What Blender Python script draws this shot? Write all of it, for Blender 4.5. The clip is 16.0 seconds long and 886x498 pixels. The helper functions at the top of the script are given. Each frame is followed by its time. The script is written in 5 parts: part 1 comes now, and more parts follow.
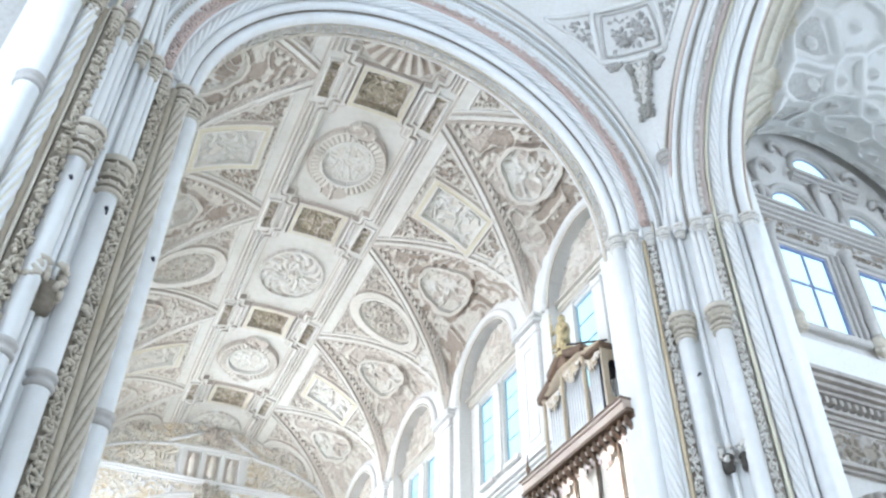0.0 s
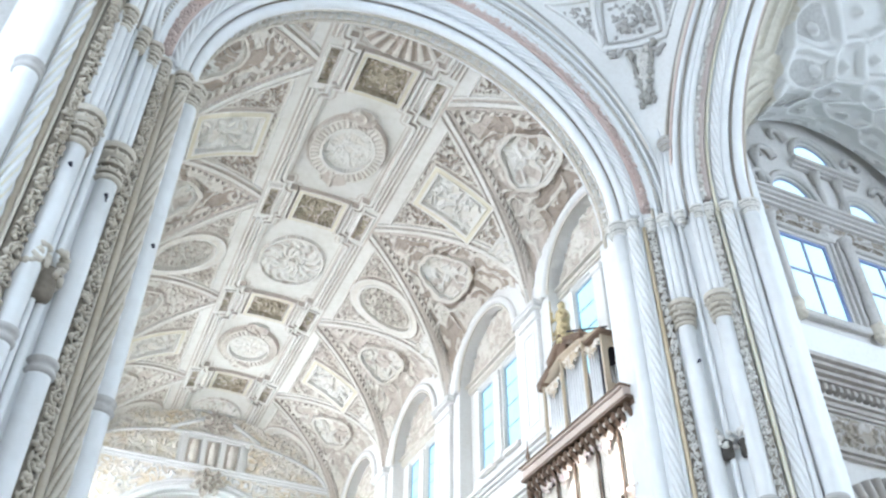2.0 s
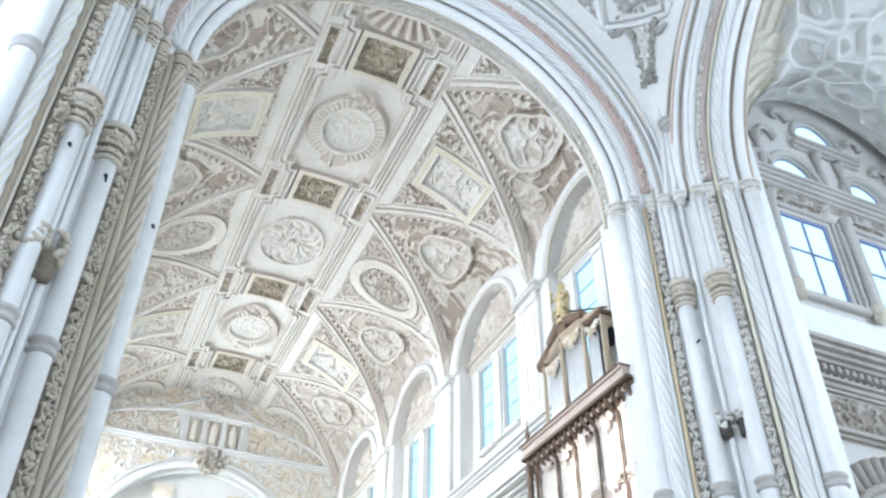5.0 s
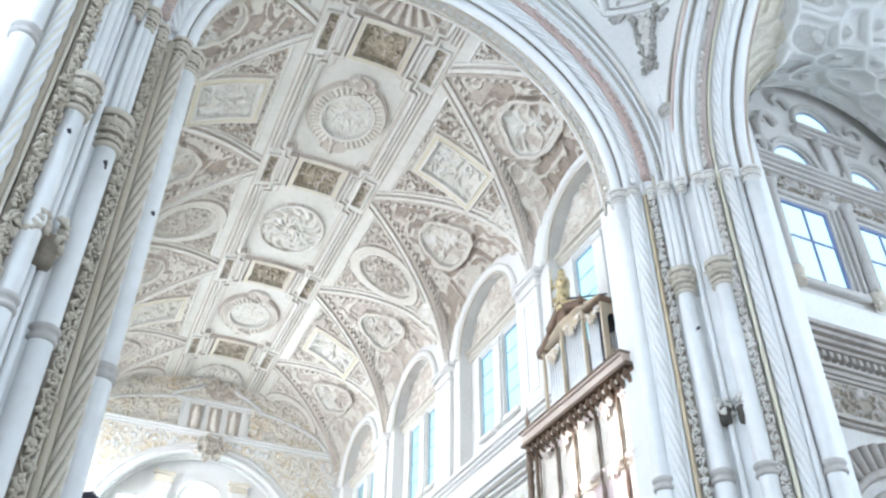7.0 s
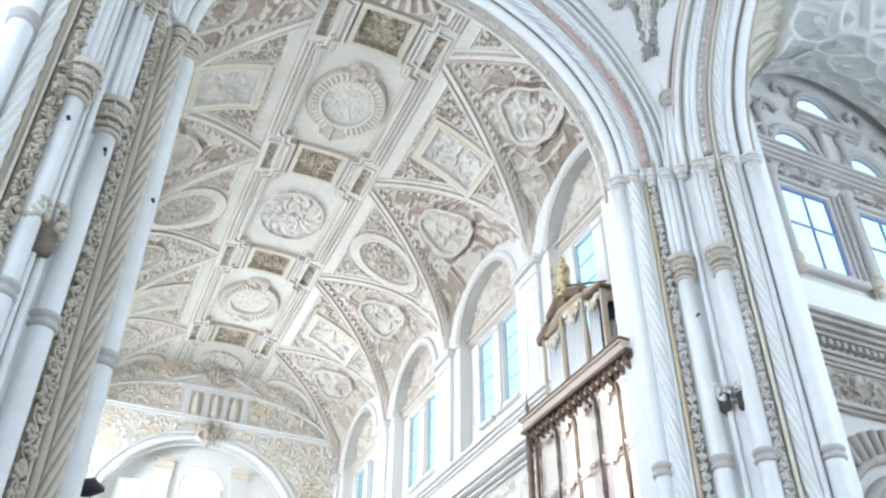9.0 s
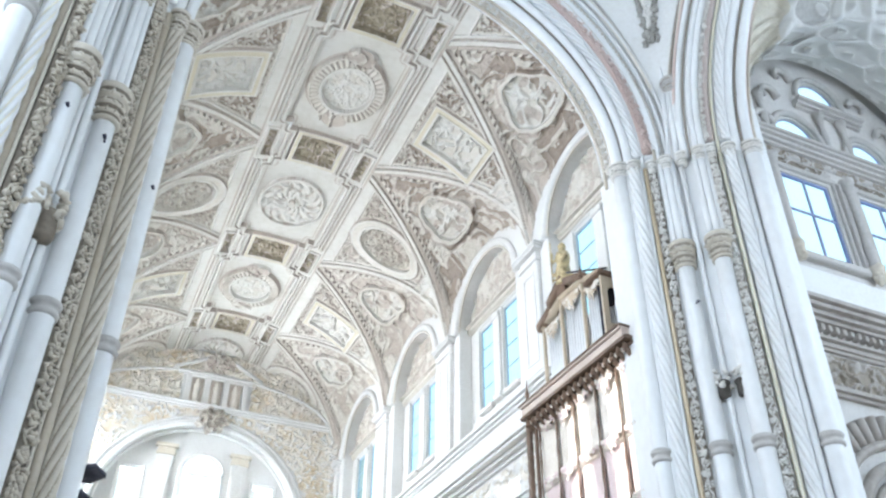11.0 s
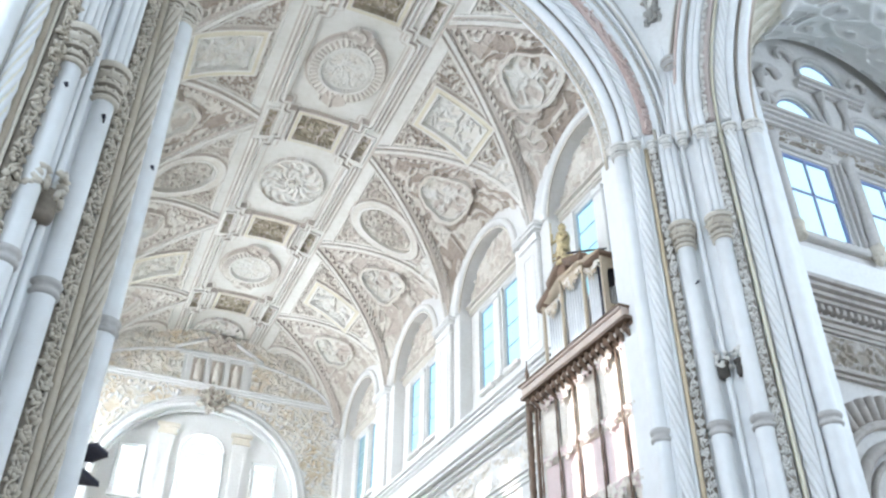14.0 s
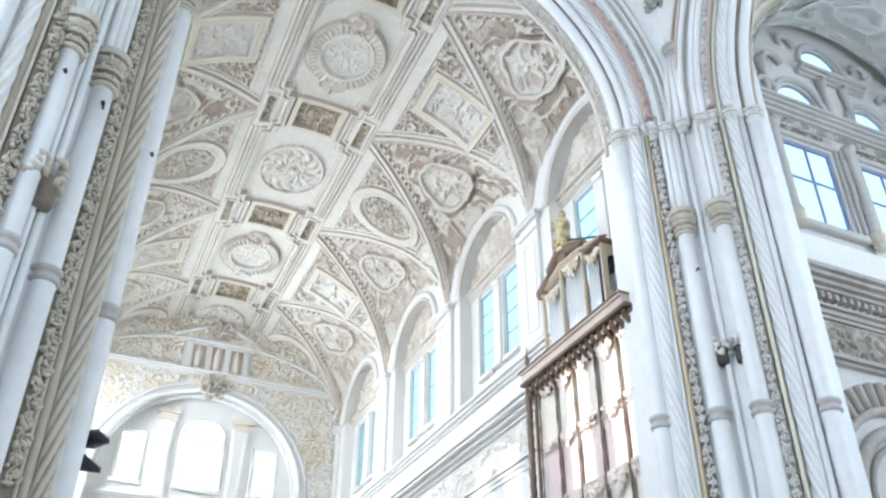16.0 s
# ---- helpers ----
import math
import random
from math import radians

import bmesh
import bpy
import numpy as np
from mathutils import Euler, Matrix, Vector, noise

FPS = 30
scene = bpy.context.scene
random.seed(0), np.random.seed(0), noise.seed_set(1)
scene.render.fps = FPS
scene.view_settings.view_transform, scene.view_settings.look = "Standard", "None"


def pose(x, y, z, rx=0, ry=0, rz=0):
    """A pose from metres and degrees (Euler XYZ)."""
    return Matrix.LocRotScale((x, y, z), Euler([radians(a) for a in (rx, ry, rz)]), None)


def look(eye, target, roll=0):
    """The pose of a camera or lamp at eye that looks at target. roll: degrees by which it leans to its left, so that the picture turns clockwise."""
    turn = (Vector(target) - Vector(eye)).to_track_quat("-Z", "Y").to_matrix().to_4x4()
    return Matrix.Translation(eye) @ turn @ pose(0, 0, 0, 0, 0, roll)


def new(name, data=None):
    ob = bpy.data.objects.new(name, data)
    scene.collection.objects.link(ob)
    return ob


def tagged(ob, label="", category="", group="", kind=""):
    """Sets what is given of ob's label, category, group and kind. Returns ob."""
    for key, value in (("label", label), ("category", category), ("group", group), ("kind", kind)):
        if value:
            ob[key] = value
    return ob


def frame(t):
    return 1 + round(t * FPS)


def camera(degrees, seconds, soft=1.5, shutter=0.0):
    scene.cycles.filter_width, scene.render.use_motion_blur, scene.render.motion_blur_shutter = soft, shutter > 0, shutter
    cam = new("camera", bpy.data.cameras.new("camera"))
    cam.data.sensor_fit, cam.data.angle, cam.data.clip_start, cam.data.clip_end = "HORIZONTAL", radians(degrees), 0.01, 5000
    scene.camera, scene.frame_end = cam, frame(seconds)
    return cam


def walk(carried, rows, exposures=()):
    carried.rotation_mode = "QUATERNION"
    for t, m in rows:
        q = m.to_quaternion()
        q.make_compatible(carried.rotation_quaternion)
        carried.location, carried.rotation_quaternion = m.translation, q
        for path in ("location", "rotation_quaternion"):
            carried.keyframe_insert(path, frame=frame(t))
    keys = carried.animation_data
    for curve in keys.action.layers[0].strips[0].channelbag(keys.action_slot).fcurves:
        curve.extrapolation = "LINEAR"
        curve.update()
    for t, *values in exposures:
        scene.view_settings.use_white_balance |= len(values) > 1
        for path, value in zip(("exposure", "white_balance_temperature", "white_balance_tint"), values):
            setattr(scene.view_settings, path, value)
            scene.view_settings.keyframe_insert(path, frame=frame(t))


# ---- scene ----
cam = camera(54.3, 16.0, soft=2.4)
# a fixed tripod that tilts evenly downwards
PATH = []
for k in range(17):
    PATH.append((float(k), pose(0, 0, 1.6, 0, 0, -24.0) @ pose(0, 0, 0, 90 + 40.78 - 6.91 * k / 16) @ pose(0, 0, 0, 0, 0, 0.41)))
walk(cam, PATH, exposures=[(0.0, 0.12), (8.0, 0.06), (16.0, -0.02)])

# ---------------------------------------------------------------- light
world = bpy.data.worlds.new("sky")
scene.world = world
world.use_nodes = True
wn = world.node_tree
sky = wn.nodes.new("ShaderNodeTexSky")
sky.sky_type, sky.sun_disc = "NISHITA", False
sky.sun_elevation, sky.sun_rotation = radians(26), radians(272)
wn.links.new(sky.outputs[0], wn.nodes["Background"].inputs[0])
wn.nodes["Background"].inputs[1].default_value = 0.15


def sun_lamp(power):
    data = bpy.data.lights.new("sun", "SUN")
    data.energy, data.angle, data.color = power, radians(0.6), (1, 0.95, 0.88)
    ob = new("sun", data)
    ob.matrix_world = look((0, 0, 0), (0.85, -0.03, -0.41))
    return ob


def window_lamp(eye, target, w, h, watts, color=(0.85, 0.94, 1.0)):
    """An area lamp just outside an opening, in place of daylight."""
    data = bpy.data.lights.new("window_daylight", "AREA")
    data.shape, data.size, data.size_y, data.energy, data.color = "RECTANGLE", w, h, watts, color
    ob = new("window_daylight", data)
    ob.matrix_world = look(eye, target)
    return ob


sun_lamp(7.0)
WARM, COOL = (0.84, 0.90, 1.0), (0.66, 0.81, 1.0)
LAMP_TE, LAMP_TW, LAMP_S, LAMP_C, LAMP_N = 3300, 5400, 2300, 1950, 4200

# ---------------------------------------------------------------- plan
CX = 6.22            # axis of the crossing
CV = 6.0             # axis of the choir vault
WALL = 7.6           # half width of the choir between its walls
BAY = 7.5
SPR = [22.5 + BAY * k for k in range(-1, 4)]     # feet of the vault between the windows
MID = [18.75 + BAY * k for k in range(4)]        # middles of the bays
Z_SPR = 20.35
RISE = 5.4
Y_END = 45.0
Z_IMP = 18.4


# ---------------------------------------------------------------- materials
def material(name, base, rough=0.6, metal=0.0, dark=None, grain=9.0, stain=0.7, bump=0.15, bump_scale=30.0, amount=0.5, vary=0.0):
    """A painted or cut surface: stains at a large scale, grain at a small one, fine relief."""
    m = bpy.data.materials.new(name)
    m.use_nodes = True
    nt = m.node_tree
    b = nt.nodes["Principled BSDF"]
    b.inputs["Roughness"].default_value = rough
    b.inputs["Metallic"].default_value = metal
    tc = nt.nodes.new("ShaderNodeTexCoord")
    n1 = nt.nodes.new("ShaderNodeTexNoise")
    n1.inputs["Scale"].default_value, n1.inputs["Detail"].default_value = stain, 5
    n2 = nt.nodes.new("ShaderNodeTexNoise")
    n2.inputs["Scale"].default_value, n2.inputs["Detail"].default_value = grain, 6
    for n in (n1, n2):
        nt.links.new(tc.outputs["Object"], n.inputs["Vector"])
    add = nt.nodes.new("ShaderNodeMath")
    add.operation = "ADD"
    nt.links.new(n1.outputs["Fac"], add.inputs[0])
    nt.links.new(n2.outputs["Fac"], add.inputs[1])
    ramp = nt.nodes.new("ShaderNodeValToRGB")
    dark = dark or tuple(c * 0.62 for c in base)
    lo = tuple(b_ * (1 - amount) + d_ * amount for b_, d_ in zip(base, dark))
    ramp.color_ramp.elements[0].position, ramp.color_ramp.elements[0].color = 0.30, (*lo, 1)
    ramp.color_ramp.elements[1].position, ramp.color_ramp.elements[1].color = 0.56, (*base, 1)
    half = nt.nodes.new("ShaderNodeMath")
    half.operation = "MULTIPLY"
    half.inputs[1].default_value = 0.5
    nt.links.new(add.outputs[0], half.inputs[0])
    nt.links.new(half.outputs[0], ramp.inputs[0])
    nt.links.new(ramp.outputs[0], b.inputs["Base Color"])
    n3 = nt.nodes.new("ShaderNodeTexNoise")
    n3.inputs["Scale"].default_value, n3.inputs["Detail"].default_value = bump_scale, 4
    nt.links.new(tc.outputs["Object"], n3.inputs["Vector"])
    bp = nt.nodes.new("ShaderNodeBump")
    bp.inputs["Strength"].default_value, bp.inputs["Distance"].default_value = bump, 0.03
    nt.links.new(n3.outputs["Fac"], bp.inputs["Height"])
    nt.links.new(bp.outputs[0], b.inputs["Normal"])
    return m


M_WHITE = material("white_plaster", (0.77, 0.765, 0.745), 0.7, dark=(0.55, 0.52, 0.46), amount=0.35)
M_VAULT = material("aged_white_stucco", (0.71, 0.685, 0.63), 0.75, dark=(0.53, 0.49, 0.41), amount=0.5, grain=4)
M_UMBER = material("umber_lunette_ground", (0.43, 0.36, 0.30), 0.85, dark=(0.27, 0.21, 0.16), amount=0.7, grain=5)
M_STUCCO = material("cream_stucco_relief", (0.69, 0.65, 0.58), 0.75, dark=(0.50, 0.44, 0.35), amount=0.5, grain=5)
M_GROUND = material("umber_ground_and_groove_shade", (0.57, 0.505, 0.44), 0.85, dark=(0.41, 0.345, 0.285), amount=0.6, grain=6)
M_OCHRE = material("ochre_gilt_moulding", (0.66, 0.60, 0.46), 0.55, dark=(0.52, 0.45, 0.31), amount=0.6)
M_PANEL = material("brown_painted_panel", (0.47, 0.41, 0.31), 0.8, dark=(0.22, 0.175, 0.11), amount=0.9, grain=4)
M_STONE = material("white_limestone_shaft", (0.76, 0.765, 0.76), 0.55, dark=(0.60, 0.58, 0.55), amount=0.4, grain=3, bump=0.08)
M_TAN = material("tan_limestone", (0.50, 0.435, 0.345), 0.75, dark=(0.38, 0.31, 0.22), amount=0.6)
# Dark tone for brackets, and for recesses as shade put into the colour.
M_BED = material("dark_carving_and_recess_shade", (0.23, 0.195, 0.155), 0.9, dark=(0.12, 0.095, 0.07), amount=0.7)
M_CARVE = material("carved_limestone_foliage", (0.58, 0.53, 0.45), 0.8, dark=(0.32, 0.27, 0.2), amount=0.6, grain=7)
M_GREY = material("grey_limestone", (0.50, 0.48, 0.455), 0.75, dark=(0.32, 0.30, 0.275), amount=0.6)
# Dark grey stone, also the painted shade in the impost undercuts.
M_GREYD = material("dark_grey_limestone_and_shade", (0.40, 0.385, 0.35), 0.8, dark=(0.26, 0.24, 0.21), amount=0.6)
M_GREYB = material("brown_grey_limestone", (0.43, 0.395, 0.36), 0.8, dark=(0.27, 0.24, 0.21), amount=0.7, grain=5)
M_GREYL = material("pale_grey_limestone", (0.62, 0.60, 0.57), 0.75, dark=(0.44, 0.415, 0.38), amount=0.6)
M_PINK = material("red_tinted_carving", (0.58, 0.45, 0.40), 0.8, dark=(0.44, 0.28, 0.23), amount=0.6)
M_WOOD = material("stained_walnut_wood", (0.19, 0.12, 0.08), 0.5, dark=(0.075, 0.045, 0.028), amount=0.8, grain=12)
M_PALE = material("pale_gilt_wood", (0.78, 0.72, 0.64), 0.5, dark=(0.6, 0.5, 0.4), amount=0.6)
M_GOLD = material("old_gold_leaf", (0.60, 0.50, 0.30), 0.5, metal=0.3, dark=(0.20, 0.14, 0.07), amount=1.0, grain=5, stain=2.5)
M_TIN = material("tin_organ_pipe", (0.78, 0.79, 0.80), 0.35, metal=0.3, amount=0.3)
M_IRON = material("dark_iron", (0.05, 0.05, 0.07), 0.5, metal=0.4)
M_LEAD = material("blue_painted_glazing_bar", (0.22, 0.28, 0.50), 0.5)
M_BARC = material("pale_blue_glazing_bar", (0.42, 0.58, 0.70), 0.5)
M_OCHREL = material("faded_ochre_stucco", (0.72, 0.67, 0.57), 0.7, dark=(0.58, 0.50, 0.37), amount=0.7)
M_PATCH = material("patchy_ochre_ground", (0.76, 0.72, 0.65), 0.8, dark=(0.58, 0.44, 0.25), amount=1.0, grain=1.6, stain=0.55)
M_TANL = material("pale_tan_limestone", (0.58, 0.525, 0.44), 0.7, dark=(0.38, 0.33, 0.26), amount=0.6)
M_LEAF = material("pale_carved_foliage", (0.74, 0.72, 0.68), 0.75, dark=(0.52, 0.48, 0.42), amount=0.6, grain=7)
M_STRAW = material("straw_coloured_fillet", (0.78, 0.74, 0.60), 0.7, dark=(0.66, 0.58, 0.42), amount=0.5)
# Darkened stone for recesses and undercuts: shade put into the colour.
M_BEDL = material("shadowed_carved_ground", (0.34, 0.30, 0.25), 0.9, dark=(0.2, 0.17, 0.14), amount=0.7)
M_TRV = material("greyed_limestone_vault", (0.58, 0.575, 0.55), 0.75, dark=(0.56, 0.54, 0.51), amount=0.6)
# Darker copy of the vault stone: painted shade for the deep cells.
M_TRC = material("shaded_vault_cell", (0.45, 0.44, 0.415), 0.8, dark=(0.30, 0.285, 0.26), amount=0.7, stain=0.5)
M_TRW = material("buff_limestone_web", (0.60, 0.56, 0.47), 0.75, dark=(0.42, 0.38, 0.31), amount=0.6)
M_FLOOR = material("grey_marble_floor", (0.55, 0.54, 0.52), 0.3, amount=0.5)


def glass_material():
    m = bpy.data.materials.new("window_glass")
    m.use_nodes = True
    nt = m.node_tree
    nt.nodes.remove(nt.nodes["Principled BSDF"])
    t = nt.nodes.new("ShaderNodeBsdfTransparent")
    t.inputs[0].default_value = (0.90, 0.98, 1.0, 1)
    g = nt.nodes.new("ShaderNodeBsdfGlossy")
    g.inputs["Roughness"].default_value = 0.05
    mix = nt.nodes.new("ShaderNodeMixShader")
    mix.inputs[0].default_value = 0.05
    nt.links.new(t.outputs[0], mix.inputs[1])
    nt.links.new(g.outputs[0], mix.inputs[2])
    nt.links.new(mix.outputs[0], nt.nodes["Material Output"].inputs[0])
    return m


M_GLASS = glass_material()


# ---------------------------------------------------------------- builders
def mesh_from(name, verts, faces, mats, index=None, smooth=True):
    me = bpy.data.meshes.new(name)
    me.from_pydata([tuple(v) for v in verts], [], faces)
    for m in (mats if isinstance(mats, (list, tuple)) else [mats]):
        me.materials.append(m)
    if index is not None:
        me.polygons.foreach_set("material_index", np.asarray(index, dtype=np.int32))
    me.polygons.foreach_set("use_smooth", [smooth] * len(me.polygons))
    me.update()
    return me


def thing(name, label, category, kind="", group="", at=(0, 0, 0)):
    ob = new(name)
    ob.empty_display_size = 0.2
    ob.location = at
    return tagged(ob, label, category, group, kind)


def attach(ob, parent):
    ob.parent = parent
    p = parent
    off = Vector((0, 0, 0))
    while p is not None:
        off += p.location
        p = p.parent
    ob.location = ob.location - off
    return ob


def piece(name, me, parent=None, label="", m=None):
    """One mesh object under its thing; meshes are given in world metres."""
    ob = new(name, me)
    if m is not None:
        ob.matrix_world = m
    if parent is not None:
        attach(ob, parent)
    if label:
        tagged(ob, label)
    return ob


def part(name, bm, mat, parent=None, label="", smooth=False):
    me = bpy.data.meshes.new(name)
    bm.to_mesh(me)
    bm.free()
    me.materials.append(mat)
    me.polygons.foreach_set("use_smooth", [smooth] * len(me.polygons))
    return piece(name, me, parent, label)


def boxes(*bs, bevel=0.0):
    """A bmesh of boxes (x0, y0, z0, x1, y1, z1)."""
    bm = bmesh.new()
    for x0, y0, z0, x1, y1, z1 in bs:
        r = bmesh.ops.create_cube(bm, size=1, matrix=Matrix.Translation(((x0 + x1) / 2, (y0 + y1) / 2, (z0 + z1) / 2)) @ Matrix.Diagonal((abs(x1 - x0), abs(y1 - y0), abs(z1 - z0), 1)))
    if bevel:
        bmesh.ops.bevel(bm, geom=bm.edges[:], offset=bevel, segments=2, affect="EDGES")
    return bm


def tube(path, radius, sides=14, lobes=0, twist=0.0, depth=0.0, cap=True):
    """Vertices and faces of a round or roped bar along a list of points. radius may be a list."""
    P = np.array(path, float)
    n = len(P)
    T = np.gradient(P, axis=0)
    T /= np.linalg.norm(T, axis=1)[:, None] + 1e-9
    ref = np.array([0.577, 0.211, 0.1]) if abs(T[0][2]) > 0.9 else np.array([0, 0, 1.0])
    A = np.cross(T[0], ref)
    A /= np.linalg.norm(A)
    S = np.r_[0, np.cumsum(np.linalg.norm(np.diff(P, axis=0), axis=1))]
    R = np.full(n, radius) if np.isscalar(radius) else np.array(radius, float)
    phi = np.arange(sides) * 2 * math.pi / sides
    V = []
    for i in range(n):
        A = A - T[i] * (A @ T[i])
        A /= np.linalg.norm(A)
        B = np.cross(T[i], A)
        r = R[i] * (1 - depth + 2 * depth * np.abs(np.sin(0.5 * (lobes * phi + twist * S[i])))) if lobes else R[i] * np.ones(sides)
        V.append(P[i] + (r * np.cos(phi))[:, None] * A + (r * np.sin(phi))[:, None] * B)
    V = np.concatenate(V)
    F = [(i * sides + k, i * sides + (k + 1) % sides, (i + 1) * sides + (k + 1) % sides, (i + 1) * sides + k) for i in range(n - 1) for k in range(sides)]
    if cap:
        F += [tuple(range(sides))[::-1], tuple((n - 1) * sides + k for k in range(sides))]
    return V, F


def rope(name, path, radius, turn, mats, depth=0.2, strands=6):
    """A twisted stone rope; its second material paints groove shade, or straw stripes."""
    sides = strands * 8
    v, f = tube(path, radius, sides, strands, turn, depth)
    P = np.array(path, float)
    S = np.r_[0, np.cumsum(np.linalg.norm(np.diff(P, axis=0), axis=1))]
    phi = (np.arange(sides) + 0.5) * 2 * math.pi / sides
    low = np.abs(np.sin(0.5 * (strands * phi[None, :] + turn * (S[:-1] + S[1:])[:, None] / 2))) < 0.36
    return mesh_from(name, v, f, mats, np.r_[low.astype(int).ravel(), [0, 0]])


def strip(path, across, out, prof):
    """A moulding: the profile points (a, b) swept along the path, a along 'across', b along 'out' (lists or single vectors)."""
    P = np.array(path, float)
    n = len(P)
    ac = np.broadcast_to(np.array(across, float), P.shape)
    ou = np.broadcast_to(np.array(out, float), P.shape)
    k = len(prof)
    V = np.concatenate([P[i] + np.array([a * ac[i] + b * ou[i] for a, b in prof]) for i in range(n)])
    F = [(i * k + j, i * k + (j + 1) % k, (i + 1) * k + (j + 1) % k, (i + 1) * k + j) for i in range(n - 1) for j in range(k)]
    F += [tuple(range(k))[::-1], tuple((n - 1) * k + j for j in range(k))]
    return V, F


def join(items):
    V, F, o = [], [], 0
    for v, f in items:
        V.append(np.asarray(v, float))
        F += [tuple(i + o for i in q) for q in f]
        o += len(v)
    return np.concatenate(V), F


_bm = bmesh.new()
bmesh.ops.create_icosphere(_bm, subdivisions=1, radius=1)
ICO_V = np.array([v.co[:] for v in _bm.verts])
ICO_F = [tuple(v.index for v in f.verts) for f in _bm.faces]
_bm.free()
RNG = np.random.default_rng(7)


def lump(at, size, turn=None):
    """An uneven carved lump, a leaf or bud of stone."""
    v = ICO_V * (1 + 0.35 * RNG.standard_normal((len(ICO_V), 1)).clip(-1, 1)) * np.array(size)
    if turn is None:
        turn = RNG.uniform(0, 6.28, 3)
    m = np.array(Euler(tuple(turn)).to_matrix())
    return v @ m.T + np.array(at), ICO_F


def turned(at, prof, sides=16):
    """A turned form: rings of (radius, height) about an upright axis."""
    n = len(prof)
    phi = np.arange(sides) * 2 * math.pi / sides
    V = np.concatenate([np.c_[at[0] + r * np.cos(phi), at[1] + r * np.sin(phi), np.full(sides, at[2] + h)] for r, h in prof])
    F = [(i * sides + k, i * sides + (k + 1) % sides, (i + 1) * sides + (k + 1) % sides, (i + 1) * sides + k) for i in range(n - 1) for k in range(sides)]
    F += [tuple(range(sides))[::-1], tuple((n - 1) * sides + k for k in range(sides))]
    return V, F


def noise2(x, y, seed):
    """Smooth lattice noise in 0..1 on arrays."""
    r = np.random.default_rng(seed).random((64, 64))
    xi, yi = np.floor(x).astype(int), np.floor(y).astype(int)
    fx, fy = x - xi, y - yi
    fx, fy = fx * fx * (3 - 2 * fx), fy * fy * (3 - 2 * fy)
    g = lambda a, b: r[a % 64, b % 64]
    return (g(xi, yi) * (1 - fx) + g(xi + 1, yi) * fx) * (1 - fy) + (g(xi, yi + 1) * (1 - fx) + g(xi + 1, yi + 1) * fx) * fy


def scrolls(x, y, seed, size=0.34):
    """Height 0..1 of scrolling stucco leaves: warped ridges and buds."""
    u, v = x / size, y / size
    wx, wy = noise2(u * 0.6, v * 0.6, seed) * 3.2, noise2(u * 0.6 + 9, v * 0.6 + 4, seed + 1) * 3.2
    a = noise2(u + wx, v + wy, seed + 2)
    ridge = 1 - np.abs(2 * a - 1) * 2.2
    bud = noise2(u * 1.9 + wy, v * 1.9, seed + 3)
    return np.clip(0.65 * ridge + 0.7 * (bud - 0.35), 0, 1)


# ---------------------------------------------------------------- choir vault
def barrel(d):
    return Z_SPR + RISE * np.sqrt(np.clip(1 - (d / WALL) ** 2, 0, 1))


def lunette(d, dy):
    """Height of a lunette's soffit; d from the axis, dy from the bay's middle."""
    q = np.clip((WALL - np.abs(d)) / (WALL - 2.45), 0, 1)
    top = 23.2 + (barrel(np.array(2.45)) - 23.2) * q ** 0.65
    g = groin_at(d)
    zb = barrel(d)
    return zb + np.maximum(top - zb, 0.03) * np.sqrt(np.clip(1 - (dy / np.maximum(g, 0.01)) ** 2, 0, 1))


def groin_at(d):
    """Half width of a lunette, by the distance from the axis."""
    return np.clip(0.72 * (np.abs(d) - 2.42), 0, 3.62)


